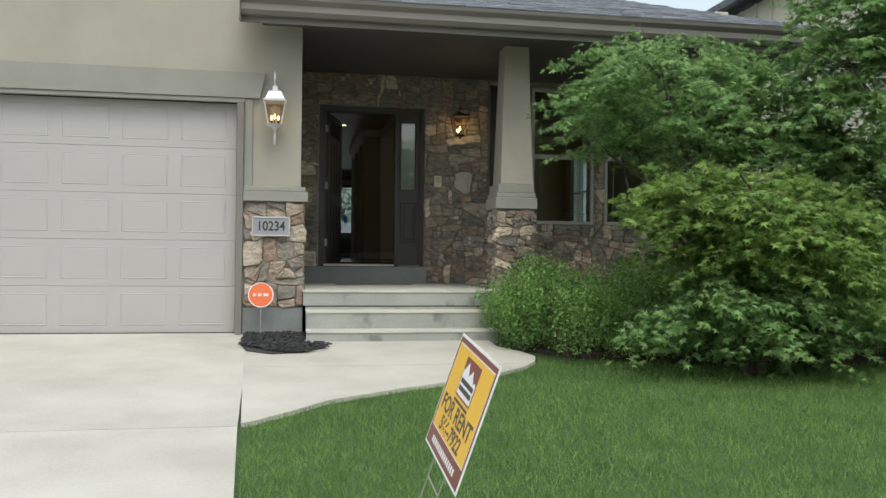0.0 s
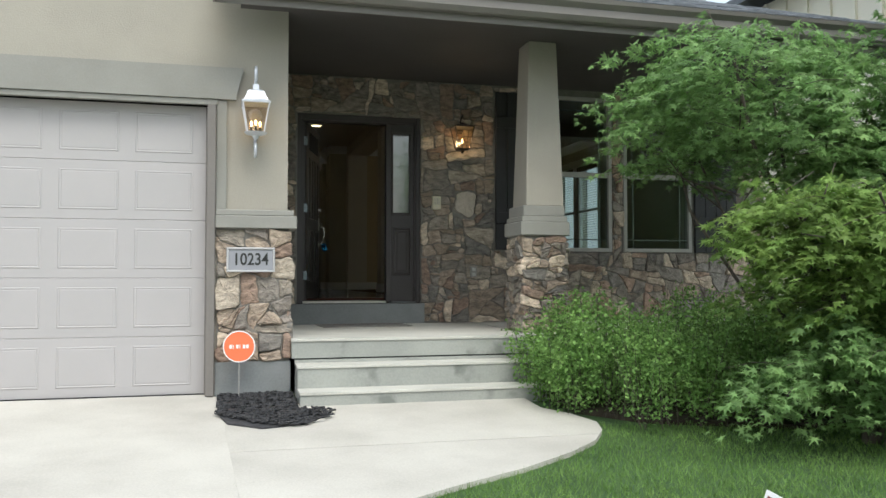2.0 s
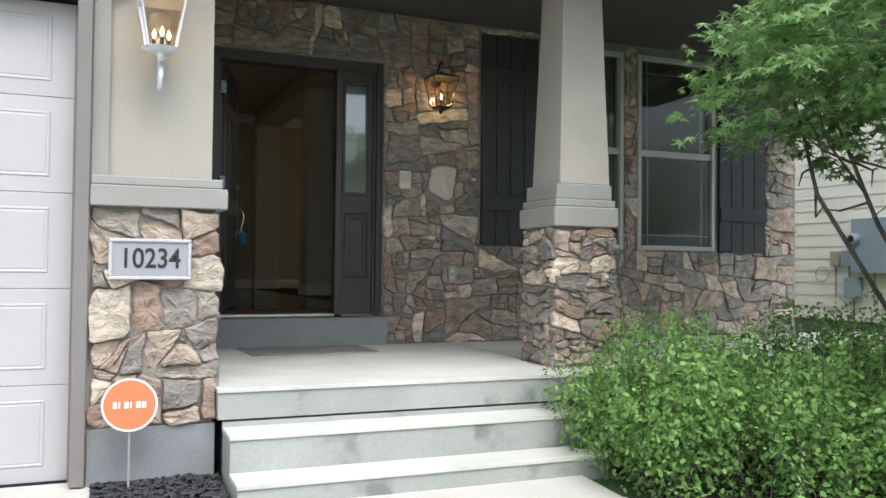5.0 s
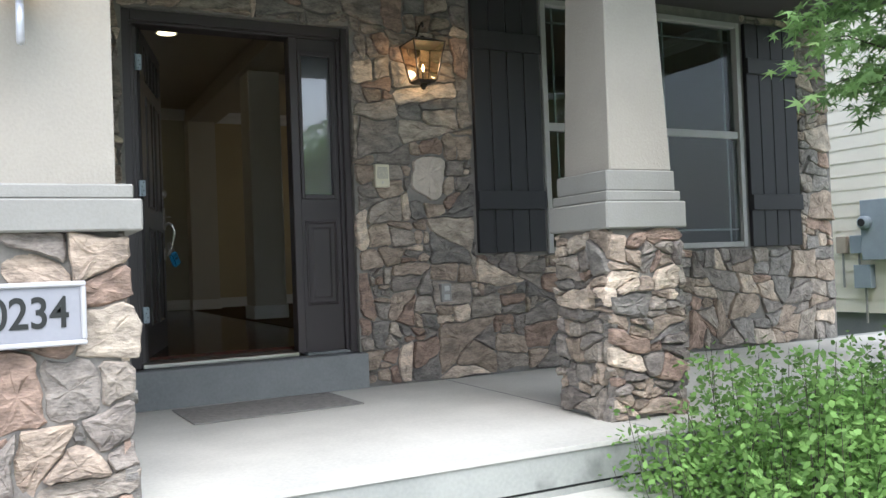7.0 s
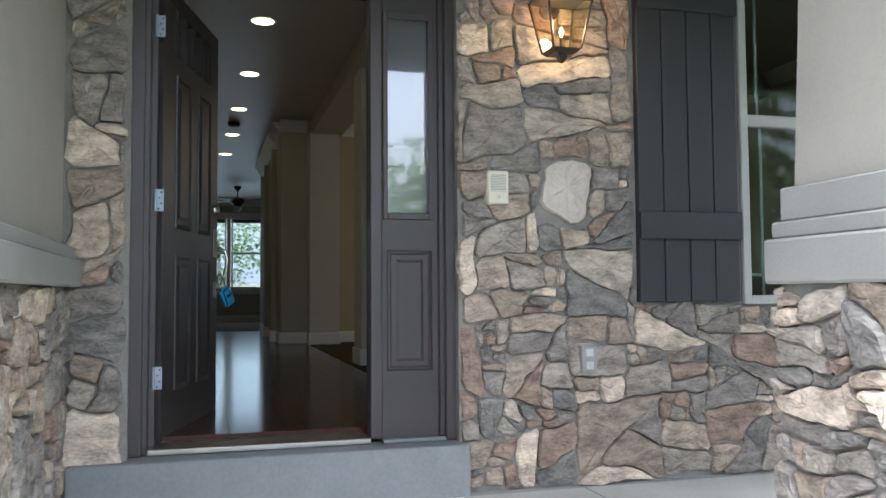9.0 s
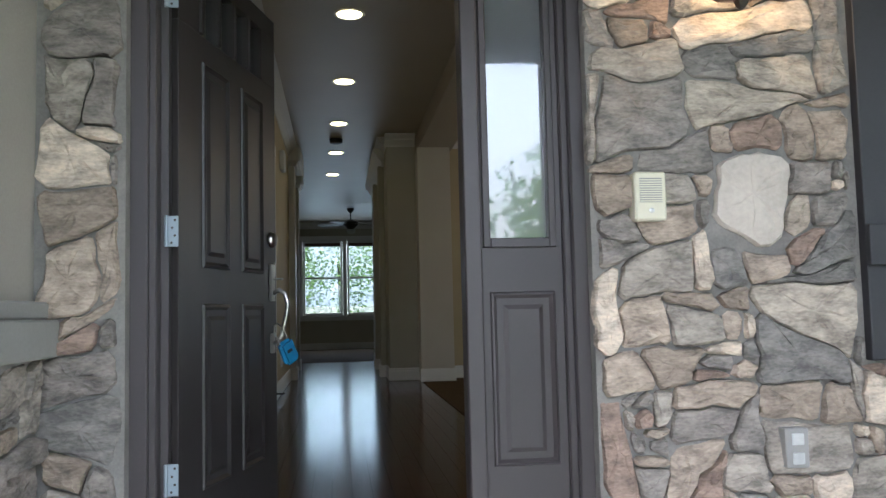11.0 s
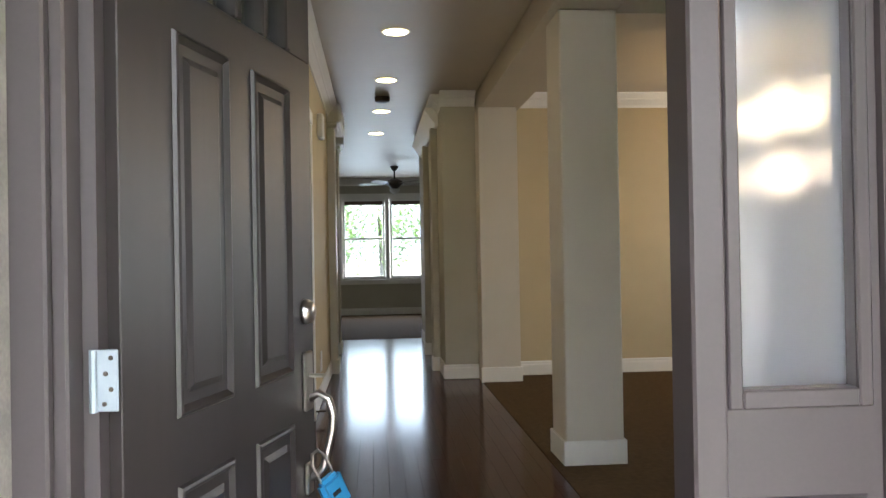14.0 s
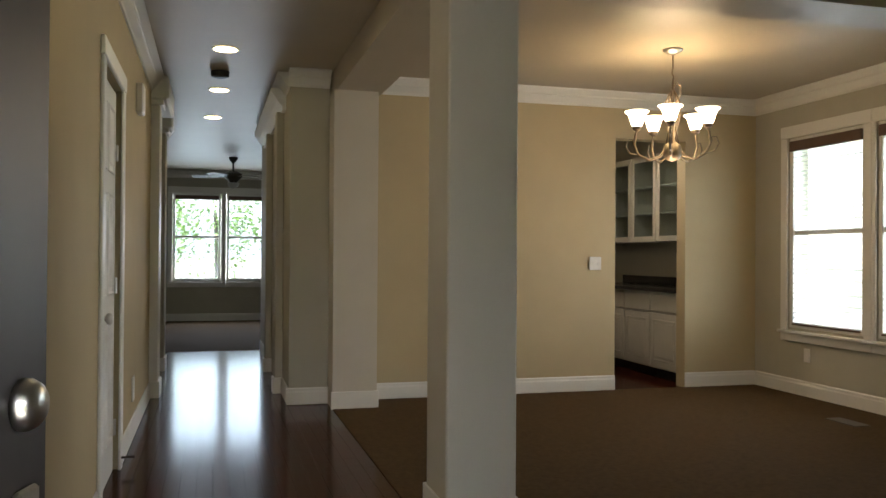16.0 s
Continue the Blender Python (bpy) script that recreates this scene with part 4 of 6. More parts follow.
part("plate", bevel(boxes((-0.037, 0.037, -0.012, 0.05, -0.06, 0.06)), 0.003), GREYP, ou)
for zz in (-0.03, 0.028):
    part("socket_cover", bevel(boxes((-0.02, 0.02, -0.018, -0.0125, zz - 0.018, zz + 0.018)), 0.003), mat("light grey plastic", (0.5, 0.5, 0.48)), ou)

dm = thing("doormat", "thin grey-brown doormat lying askew on the porch", "doormat", at=(1.02, 10.38, 0.4552), rz=3)
part("mat", bevel(boxes((-0.47, 0.47, -0.27, 0.27, 0, 0.008)), 0.003), MATM, dm)

# round alarm sign on a stake
al = thing("alarm_sign", "round orange alarm sign on a white stake in the mulch", "yard sign", at=(-0.29, 8.50, 0.0), rz=-4)
part("disc", lathe(bmesh.new(), [(0.124, 0), (0.128, 0.003), (0.124, 0.006)], 40, pose(0, 0.0, 0.41, 90)), ORANGE, al)
part("rim", lathe(bmesh.new(), [(0.1185, 0.0062), (0.1185, 0.0078), (0.1275, 0.0078), (0.1275, 0.0062)], 40, pose(0, 0.0, 0.41, 90), caps=False), SIGNW, al)
part("stake", boxes((-0.005, 0.005, 0.0005, 0.006, -0.1, 0.40)), GREYP, al)
for k, wv in enumerate((0.018, 0.006, 0.018, 0.006, 0.02, 0.02)):
    part("letter_bar", boxes((-0.075 + k * 0.026, -0.075 + k * 0.026 + wv, -0.0085, -0.0065, 0.395, 0.425)), SIGNW, al)

# rubber mulch bits
rng = random.Random(11)
mv, mf = [], []
for k in range(1700):
    x, y = rng.uniform(-0.45, 0.38), rng.uniform(7.42, 8.6)
    if y < 7.72 + 0.9 * (x - 0.08) ** 2 - 0.28 * math.cos(2.8 * (x - 0.0)) or (x > 0.13 and y > 7.95):
        continue
    if x > 0.18 and rng.random() < 0.5:
        continue
    a, l, w, h = rng.uniform(0, 3.14), rng.uniform(0.012, 0.035), rng.uniform(0.006, 0.012), rng.uniform(0.004, 0.012)
    z = gz(y) + 0.012 + rng.uniform(0, 0.02)
    ca, sa = math.cos(a), math.sin(a)
    base = len(mv)
    for zz in (0, h):
        for u, v in ((-l, -w), (l, -w * 0.6), (l * 0.8, w), (-l * 0.9, w * 0.8)):
            mv.append((x + u * ca - v * sa, y + u * sa + v * ca, z + zz + rng.uniform(-0.003, 0.006)))
    mf += [tuple(base + i for i in f) for f in ((3, 2, 1, 0), (4, 5, 6, 7), (0, 1, 5, 4), (1, 2, 6, 5), (2, 3, 7, 6), (3, 0, 4, 7))]
mulch = raw("mulch_chips", mv, mf, MULCH)
tagged(mulch, label="black shredded rubber mulch by the pier", category="mulch")

# ---- interior ----
structure("floor_hall_base", boxes((0.2, 1.84, 10.996, 21.7, 0.5, 0.712)), SOIL)
structure("floor_carpet", boxes((1.846, 6.0, 11.0, 17.7, 0.5, 0.735)), CARPET, "tan cut-pile carpet")
structure("floor_family_carpet", boxes((-3.0, 6.0, 21.7, 26.8, 0.5, 0.735)), CARPET, "tan cut-pile carpet")
structure("floor_pantry", boxes((1.84, 6.0, 17.7, 21.7, 0.5, 0.728)), WOOD, "dark cherry wood floor")
structure("ceiling", boxes((-3.2, 6.2, 10.95, 26.8, CEIL, CEIL + 0.1)), CEILM, "tan satin ceiling")
# left hall wall, with a door opening
structure("wall_hall_left", boxes((0.2, 0.40, 11.0, 14.87, 0.5, CEIL), (0.2, 0.40, 14.87, 15.77, 2.89, CEIL), (0.2, 0.40, 15.77, 18.15, 0.5, CEIL), (0.2, 0.33, 18.15, 21.7, 0.5, CEIL)), WALLT, "tan painted hall wall")
structure("wall_behind_door", boxes((0.0, 0.02, 14.6, 16.1, 0.5, 3)), WALLT)
structure("wall_hall_end", boxes((1.52, 1.84, 17.60, 17.90, 0.5, CEIL), (1.52, 1.66, 17.901, 18.35, 0.5, CEIL), (1.52, 1.66, 18.35, 19.15, 2.95, CEIL), (1.52, 1.66, 19.15, 19.75, 0.5, CEIL), (1.52, 1.66, 19.75, 20.6, 2.95, CEIL), (1.52, 1.66, 20.6, 21.7, 0.5, CEIL)), WALLG, "sage painted wall at the end of the foyer")
structure("wall_dining_back", boxes((2.20, 4.50, 17.70, 17.85, 0.5, CEIL), (4.50, 5.23, 17.70, 17.85, 3.06, CEIL), (5.23, 6.0, 17.70, 17.85, 0.5, CEIL)), WALLT, "tan painted dining room wall")
structure("wall_pantry", boxes((4.35, 4.49, 17.851, 21.7, 0.5, CEIL), (5.86, 5.99, 17.851, 21.7, 0.5, CEIL)), WALLG, "sage painted pantry wall")
structure("pilaster", boxes((1.841, 2.199, 17.33, 17.85, 0.5, 3.285)), WALLC, "light painted pilaster")
structure("pier", bevel(boxes((1.91, 2.24, 14.22, 14.57, 0.73, 3.285)), 0.008), WALLC, "light painted square pier")
structure("beam", boxes((1.86, 2.24, 11.0, 17.85, 3.286, CEIL - 0.001), (2.241, 6.0, 14.22, 14.57, 3.262, CEIL - 0.001)), CEILM, "dropped painted beam")
structure("wall_family", boxes((-3.0, 0.20, 26.6, 26.75, 0.5, CEIL), (0.20, 2.02, 26.6, 26.75, 0.5, 1.47), (0.20, 2.02, 26.6, 26.75, 3.07, CEIL), (2.02, 6.0, 26.6, 26.75, 0.5, CEIL), (-3.15, -3.0, 21.5, 26.75, 0.5, CEIL), (-3.0, 0.2, 21.55, 21.7, 0.5, CEIL), (1.661, 6.0, 21.55, 21.7, 0.5, CEIL)), WALLG, "sage painted family room wall")
structure("house_shell", boxes((-9, 0.19, 10.96, 11.05, 0, 4.2), (-9.1, -9, 9.6, 27, 0, 4.2), (-9, 6.2, 26.9, 27.0, 0, 0.5), (-3.3, -3.16, 11.05, 26.8, 0, 4.2)), WALLG, "plain outer wall")

base = [(0, 0), (0.014, 0), (0.014, 0.095), (0.010, 0.11), (0.010, 0.125), (0.004, 0.135), (0, 0.135)]
crown = [(0, 0), (0.012, 0), (0.016, -0.02), (0.05, -0.065), (0.06, -0.07), (0.06, -0.085), (0.10, -0.125), (0.10, -0.14), (0, -0.14)]


def moulding(name, prof, axis, a, b, wall, z, side, label):
    """A profile run from a to b along an axis on the wall at that coordinate, out to the given side."""
    if name == "crown":
        prof = [(0.10, 0.0), (0.10, -0.015), (0.06, -0.055), (0.06, -0.068), (0.05, -0.075), (0.016, -0.12), (0.012, -0.14), (0.0, -0.14), (0.0, 0.0)]
    poly = [(wall + side * (0.0005 + u), z + v) for u, v in prof]
    structure("baseboard" if name == "base" else "crown_moulding", prism(bmesh.new(), poly, axis, a, b), WHITE, label)


BL, CL = "white painted baseboard", "white stepped crown moulding"
T = CEIL - 0.001
for nm, pr, z, lab in (("base", base, 0.736, BL), ("crown", crown, T, CL)):
    moulding(nm, pr, "x", 2.20, 4.50 if nm == "base" else 5.99, 17.70, z, -1, lab)
    if nm == "base":
        moulding(nm, pr, "x", 5.23, 5.99, 17.70, z, -1, lab)
    moulding(nm, pr, "y", 14.58, 17.69, 6.0, z, -1, lab)
    moulding(nm, pr, "y", 11.01, 14.19, 6.0, z, -1, lab)
    moulding(nm, pr, "x", 1.50, 1.84, 17.60, z, -1, lab)
    moulding(nm, pr, "y", 15.86 if nm == "base" else 11.1, 18.15, 0.40, z, 1, lab)
    moulding(nm, pr, "x", -2.99, 5.99, 26.6, z, -1, lab)
    moulding(nm, pr, "y", 17.7, 18.35, 1.52, z, -1, lab)
    moulding(nm, pr, "y", 20.6, 21.6, 1.52, z, -1, lab)
    moulding(nm, pr, "y", 18.5, 21.6, 0.33, z, 1, lab)
moulding("crown", crown, "y", 18.35, 20.6, 1.52, T, -1, CL)
moulding("base", base, "y", 11.05, 14.79, 0.40, 0.736, 1, BL)
for x0, x1, y0, y1 in ((1.828, 2.213, 17.315, 17.329), (1.896, 2.254, 14.205, 14.219), (1.896, 1.909, 14.2195, 14.585), (2.241, 2.254, 14.2195, 14.585), (1.896, 2.254, 14.571, 14.585), (2.2, 2.213, 17.33, 17.69)):
    structure("baseboard", bevel(boxes((x0, x1, y0, y1, 0.73, 0.87)), 0.003), WHITE, BL)

# tall cased pilasters and their crowns along the hall
for x, y, h in ((0.33, 18.2, 0.14), (0.33, 19.9, 0.10)):
    cp = thing("cased_column", "white painted pilaster with a stepped crown on the hall wall", "pilaster", at=(x, y, FLOOR), group="pilasters along the hall")
    part("shaft", bevel(boxes((0.0005, h, 0, 0.3, 0, 2.5)), 0.006), WHITE if y < 19 else WALLG, cp)
    part("capital", bevel(boxes((0.0005, h + 0.03, -0.03, 0.33, 2.501, 2.545)), 0.008), WHITE, cp)
    part("crown", bevel(boxes((0.0005, h + 0.07, -0.05, 1.0 if y < 19 else 0.35, 2.5455, 2.748)), 0.02), WHITE, cp)
    part("plinth", bevel(boxes((0.0005, h + 0.015, -0.015, 0.315, 0, 0.14)), 0.003), WHITE, cp)
for y in (18.22, 19.62):
    cp = thing("cased_column", "painted pilaster with a crown beside a dark hall opening", "pilaster", at=(1.52, y, FLOOR), group="pilasters along the hall")
    part("shaft", bevel(boxes((-0.07, -0.0005, 0, 0.14, 0, 2.5)), 0.006), WALLG, cp)
    part("plinth", bevel(boxes((-0.085, -0.0005, -0.015, 0.155, 0, 0.14)), 0.003), WHITE, cp)

en = thing("hall_cornice", "long white stepped cornice over the hall openings", "cornice", at=(1.519, 18.05, 3.22))
part("moulding", prism(bmesh.new(), [(0.0, 0.0), (0.0, 0.19), (-0.13, 0.19), (-0.13, 0.16), (-0.09, 0.11), (-0.08, 0.09), (-0.03, 0.03), (-0.03, 0.0)], "y", 0.0, 2.75), WHITE, en)

# interior door on the left hall wall
idr = thing("closet_door", "white six-panel interior door, closed, in the left hall wall", "door", at=(0.375, 14.92, FLOOR + 0.006), rz=90)
lf = part("leaf", bevel(boxes((0, 0.80, 0, 0.035, 0, 2.13)), 0.002), WHITE, idr)
for pa, pb in ((0.10, 0.37), (0.43, 0.70)):
    for za, zb in ((0.20, 0.85), (1.0, 1.55), (1.66, 2.02)):
        part("door_panel", raised(bmesh.new(), pa, pb, za, zb, -0.0005, -1), WHITE, lf)
part("door_knob", lathe(bmesh.new(), [(0.032, 0), (0.032, 0.006), (0.012, 0.012), (0.012, 0.035), (0.026, 0.045), (0.03, 0.058), (0.022, 0.068), (0.006, 0.07)], 18, pose(0.07, -0.0005, 0.91, 90)), CHROME, idr, "nickel door knob", smooth=True)
for z in (0.20, 1.0, 1.75):
    part("hinge", bevel(boxes((0.785, 0.815, -0.014, -0.001, z, z + 0.09)), 0.003), CHROME, idr)
cs = thing("door_casing", "white painted casing round the interior door", "trim", at=(0.401, 14.815, FLOOR))
part("side_casing", bevel(boxes((0, 0.018, 0.0, 0.085, 0.0, 2.16)), 0.005), WHITE, cs)
part("side_casing", bevel(boxes((0, 0.018, 0.925, 1.01, 0.0, 2.16)), 0.005), WHITE, cs)
part("head_casing", bevel(boxes((0, 0.022, -0.01, 1.02, 2.161, 2.25)), 0.005), WHITE, cs)

ch = thing("door_chime", "pale door chime box high on the hall wall", "door chime", at=(0.4005, 16.75, 2.92))
part("cover", bevel(boxes((0, 0.05, -0.10, 0.10, 0, 0.20)), 0.01), WHITE, ch)
rg = thing("wall_register", "small white plate low on the hall wall", "wall plate", at=(0.4005, 16.6, 0.98))
part("plate", bevel(boxes((0, 0.012, -0.06, 0.06, 0, 0.16)), 0.004), WHITE, rg)
ds = thing("door_stop", "small dark spring door stop on the baseboard", "door stop", at=(0.415, 15.75, 0.80))
part("spring", tube(bmesh.new(), [(0, 0, 0), (0.075, 0, 0)], 0.007, 8), BRASSD, ds)

# recessed ceiling lamps and smoke alarm
for cx, cy in CANS:
    c = thing("recessed_light", "lit recessed ceiling lamp with a white ring", "ceiling light", at=(cx, cy, CEIL - 0.0005), group="recessed lamps along the hall")
    part("ring", lathe(bmesh.new(), [(0.085, -0.004), (0.10, -0.008), (0.105, -0.002), (0.105, -0.0005)], 28, caps=False), WHITE, c)
    part("lens", lathe(bmesh.new(), [(0.084, -0.005), (0.084, -0.001)], 28), CANL, c)
# Pantry lamp is an addition, out of view, to account for the fill below
c = thing("recessed_light", "added recessed ceiling lamp, out of view in the pantry", "ceiling light", at=(4.86, 19.0, CEIL - 0.0005))
part("ring", lathe(bmesh.new(), [(0.085, -0.004), (0.10, -0.008), (0.105, -0.002), (0.105, -0.0005)], 28, caps=False), WHITE, c)
part("lens", lathe(bmesh.new(), [(0.084, -0.005), (0.084, -0.001)], 28), CANL, c)
# Added spot that brightens the cabinets, set apart from the lamp above
lamp("pantry_bulb", "SPOT", look((4.70, 18.25, CEIL - 0.03), (4.9, 18.6, 0)), 3, (1.0, 0.86, 0.66), spot=150, radius=0.06)
sa = thing("smoke_alarm", "round dark smoke alarm on the hall ceiling", "smoke alarm", at=(0.96, 17.85, CEIL - 0.0005))
part("base", lathe(bmesh.new(), [(0.04, -0.055), (0.07, -0.045), (0.075, -0.015), (0.075, -0.0005)], 24), BRASSD, sa)

# ceiling fan in the family room
fan = thing("ceiling_fan", "dark bronze ceiling fan with pale blades in the far room", "ceiling fan", at=(1.22, 24.2, CEIL - 0.001))
part("canopy", lathe(bmesh.new(), [(0.02, -0.09), (0.05, -0.06), (0.07, -0.02), (0.07, 0)], 20), BRASSD, fan)
part("rod", tube(bmesh.new(), [(0, 0, -0.22), (0, 0, -0.08)], 0.014), BRASSD, fan)
part("motor", lathe(bmesh.new(), [(0.05, -0.40), (0.09, -0.36), (0.14, -0.31), (0.14, -0.26), (0.06, -0.22)], 24), BRASSD, fan)
part("light_bowl", lathe(bmesh.new(), [(0.02, -0.49), (0.07, -0.46), (0.09, -0.41), (0.09, -0.401)], 20), mat("bowl glass", (0.6, 0.6, 0.55), rough=0.3), fan)
for k in range(5):
    m = pose(0, 0, -0.30, 0, 0, 18 + 72 * k) @ pose(0, 0, 0, 12)
    b = part("blade", bevel(boxes((0.20, 0.64, -0.065, 0.065, -0.004, 0.004, m)), 0.003), mat("fan blade", (0.36, 0.33, 0.28), rough=0.4), fan)
    part("bracket", boxes((0.10, 0.22, -0.02, 0.02, -0.006, -0.0045, m)), BRASSD, b)


# windows seen from inside
def inner_window(at, rz, W, H, S, label, blind, left=0.09):
    w = thing("window_unit", label, "window", at=at, rz=rz)
    part("window_frame", bevel(boxes((0, 0.045, 0, 0.08, 0, H), (W - 0.045, W, 0, 0.08, 0, H), (0.0455, W - 0.0455, 0, 0.08, 0, 0.045), (0.0455, W - 0.0455, 0, 0.08, H - 0.045, H)), 0.004), WHITE, w)
    part("meeting_rail", bevel(boxes((0.046, W - 0.046, 0.01, 0.07, S - 0.02, S + 0.02)), 0.004), WHITE, w)
    p = part("pane", boxes((0.046, W - 0.046, 0.038, 0.042, 0.046, S - 0.021), (0.046, W - 0.046, 0.048, 0.052, S + 0.021, H - 0.046)), CLEAR if blind else DIMMED, w)
    p.visible_shadow = False
    part("casing", bevel(boxes((-left, -0.001, -0.03, -0.0105, -0.02, H + 0.001), (W + 0.001, W + 0.088, -0.03, -0.0105, -0.02, H + 0.001), (-left, W + 0.088, -0.035, -0.0105, H + 0.0015, H + 0.11)), 0.005), WHITE, w)
    part("window_sill", bevel(boxes((-left, W + 0.088, -0.07, -0.0105, -0.045, -0.0205), (-left, W + 0.088, -0.028, -0.0105, -0.12, -0.0455)), 0.004), WHITE, w)
    if blind:
        b = thing("window_blind", "white horizontal slat blind, let down and open", "blind", at=at, rz=rz)
        z = 0.05
        while z < H - 0.12:
            sm = Matrix.Translation((0, 0.012, z)) @ Euler((radians(4), 0, 0)).to_matrix().to_4x4()
            part("slat", boxes((0.05, W - 0.05, -0.022, 0.022, -0.0012, 0.0012, sm)), BLINDM, b)
            z += 0.044
        part("valance", bevel(boxes((0.03, W - 0.03, -0.03, 0.0, H - 0.12, H - 0.03)), 0.004), mat("brown valance", (0.12, 0.07, 0.05), (0.1, 0.06, 0.04)), b)
        part("bottom_rail", boxes((0.05, W - 0.05, -0.015, 0.03, 0.026, 0.04)), mat("brown valance", (0.1, 0.07, 0.05)), b)
        for cx in (0.10, W - 0.10):
            part("cord", tube(bmesh.new(), [(cx, -0.016, 0.5), (cx, -0.016, H - 0.12)], 0.0015, 5), WHITE, b)


inner_window((6.0, 17.20, 1.33), -90, 0.93, 1.72, 0.86, "white double-hung dining room window", True)
inner_window((6.0, 16.14, 1.33), -90, 0.93, 1.72, 0.86, "white double-hung dining room window", True, 0.04)
inner_window((0.22, 26.6, 1.47), 0, 0.85, 1.60, 0.80, "white double-hung family room window", False)
inner_window((1.165, 26.6, 1.47), 0, 0.85, 1.60, 0.80, "white double-hung family room window", False, 0.004)
for x in (0.265, 1.205):
    v = thing("blind_valance", "raised brown blind bundled at the window top", "blind", at=(x, 26.57, 2.98))
    part("stack", bevel(boxes((0, 0.76, -0.03, 0.02, -0.03, 0.045)), 0.004), mat("brown valance", (0.1, 0.07, 0.05)), v)

# chandelier
cd = thing("chandelier", "five-arm bronze scroll chandelier with lit frosted bell shades", "chandelier", at=(4.14, 16.1, CEIL - 0.001))
part("canopy", lathe(bmesh.new(), [(0.012, -0.04), (0.05, -0.025), (0.072, -0.008), (0.072, 0)], 22), CHROME, cd, smooth=True)
BR2 = mat("antique bronze", (0.22, 0.17, 0.11), (0.13, 0.10, 0.07), rough=0.45, metal=0.6, bump=0.1)
part("chain", tube(bmesh.new(), [(0, 0, -0.14), (0.006, 0, -0.10), (-0.006, 0, -0.07), (0, 0, -0.03)], 0.006, 6), BR2, cd)
part("stem", lathe(bmesh.new(), [(0.008, -0.72), (0.05, -0.70), (0.072, -0.66), (0.06, -0.60), (0.02, -0.57), (0.012, -0.40), (0.02, -0.36), (0.010, -0.32), (0.008, -0.14)], 18), BR2, cd, smooth=True)
part("scroll", tube(bmesh.new(), [(0.01, 0, -0.30), (0.04, 0, -0.27), (0.07, 0, -0.22), (0.06, 0, -0.16), (0.03, 0, -0.14), (0.015, 0, -0.17)], 0.005, 6), BR2, cd)
for k in range(5):
    a = radians(72 * k + 20)
    c, s = math.cos(a), math.sin(a)
    def R(r, z):
        return (r * c, r * s, z)
    ar = part("arm", tube(bmesh.new(), [R(0.03, -0.60), R(0.09, -0.68), R(0.17, -0.71), R(0.25, -0.67), R(0.28, -0.60), R(0.27, -0.53), R(0.26, -0.49)], 0.009, 8), BR2, cd, smooth=True)
    part("curl", tube(bmesh.new(), [R(0.25, -0.67), R(0.31, -0.66), R(0.34, -0.61), R(0.32, -0.56), R(0.285, -0.56), R(0.29, -0.59)], 0.005, 6), BR2, ar, smooth=True)
    part("upper_scroll", tube(bmesh.new(), [R(0.012, -0.20), R(0.05, -0.28), R(0.06, -0.38), R(0.03, -0.50), R(0.05, -0.62)], 0.005, 6), BR2, ar, smooth=True)
    part("cup", lathe(bmesh.new(), [(0.012, -0.50), (0.03, -0.485), (0.034, -0.465)], 16, Matrix.Translation(R(0.26, 0))), BR2, ar)
    part("shade", lathe(bmesh.new(), [(0.03, -0.47), (0.045, -0.44), (0.052, -0.41), (0.062, -0.38), (0.088, -0.355), (0.084, -0.353), (0.056, -0.38), (0.047, -0.41), (0.026, -0.465)], 22, Matrix.Translation(R(0.26, 0)), caps=False), SHADE, ar, "lit frosted glass bell shade", smooth=True)
for ob in cd.children:
    if not ob.name.startswith("canopy"):
        ob.location.z -= 0.10
part("rod", tube(bmesh.new(), [(0, 0, -0.135), (0, 0, -0.03)], 0.006), BR2, cd)
lamp("chandelier_light", "POINT", pose(4.14, 16.1, CEIL - 0.40), 0.54, (1.0, 0.70, 0.38), radius=0.12)
lamp("chandelier_light", "POINT", pose(4.14, 16.1, CEIL - 0.95), 0.62, (1.0, 0.72, 0.42), radius=0.12)

sw = thing("light_switch", "white double switch plate on the dining room wall", "switch", at=(4.295, 17.69, 1.90))
part("plate", bevel(boxes((-0.058, 0.058, -0.006, 0.009, -0.06, 0.06)), 0.003), WHITE, sw)
for x in (-0.024, 0.024):
    part("toggle", bevel(boxes((x - 0.006, x + 0.006, -0.016, -0.0065, -0.012, 0.012)), 0.002), WHITE, sw)
wo = thing("wall_outlet", "white wall outlet under the dining room window", "outlet", at=(5.99, 16.95, 1.10))
part("plate", bevel(boxes((-0.006, 0.009, -0.037, 0.037, -0.06, 0.06)), 0.003), WHITE, wo)
fv = thing("floor_vent", "flat metal floor register in the carpet under the window", "floor vent", at=(5.5, 15.9, 0.7355))
part("grille", bevel(boxes((-0.07, 0.07, -0.16, 0.16, 0, 0.006)), 0.002), BRASSD, fv)

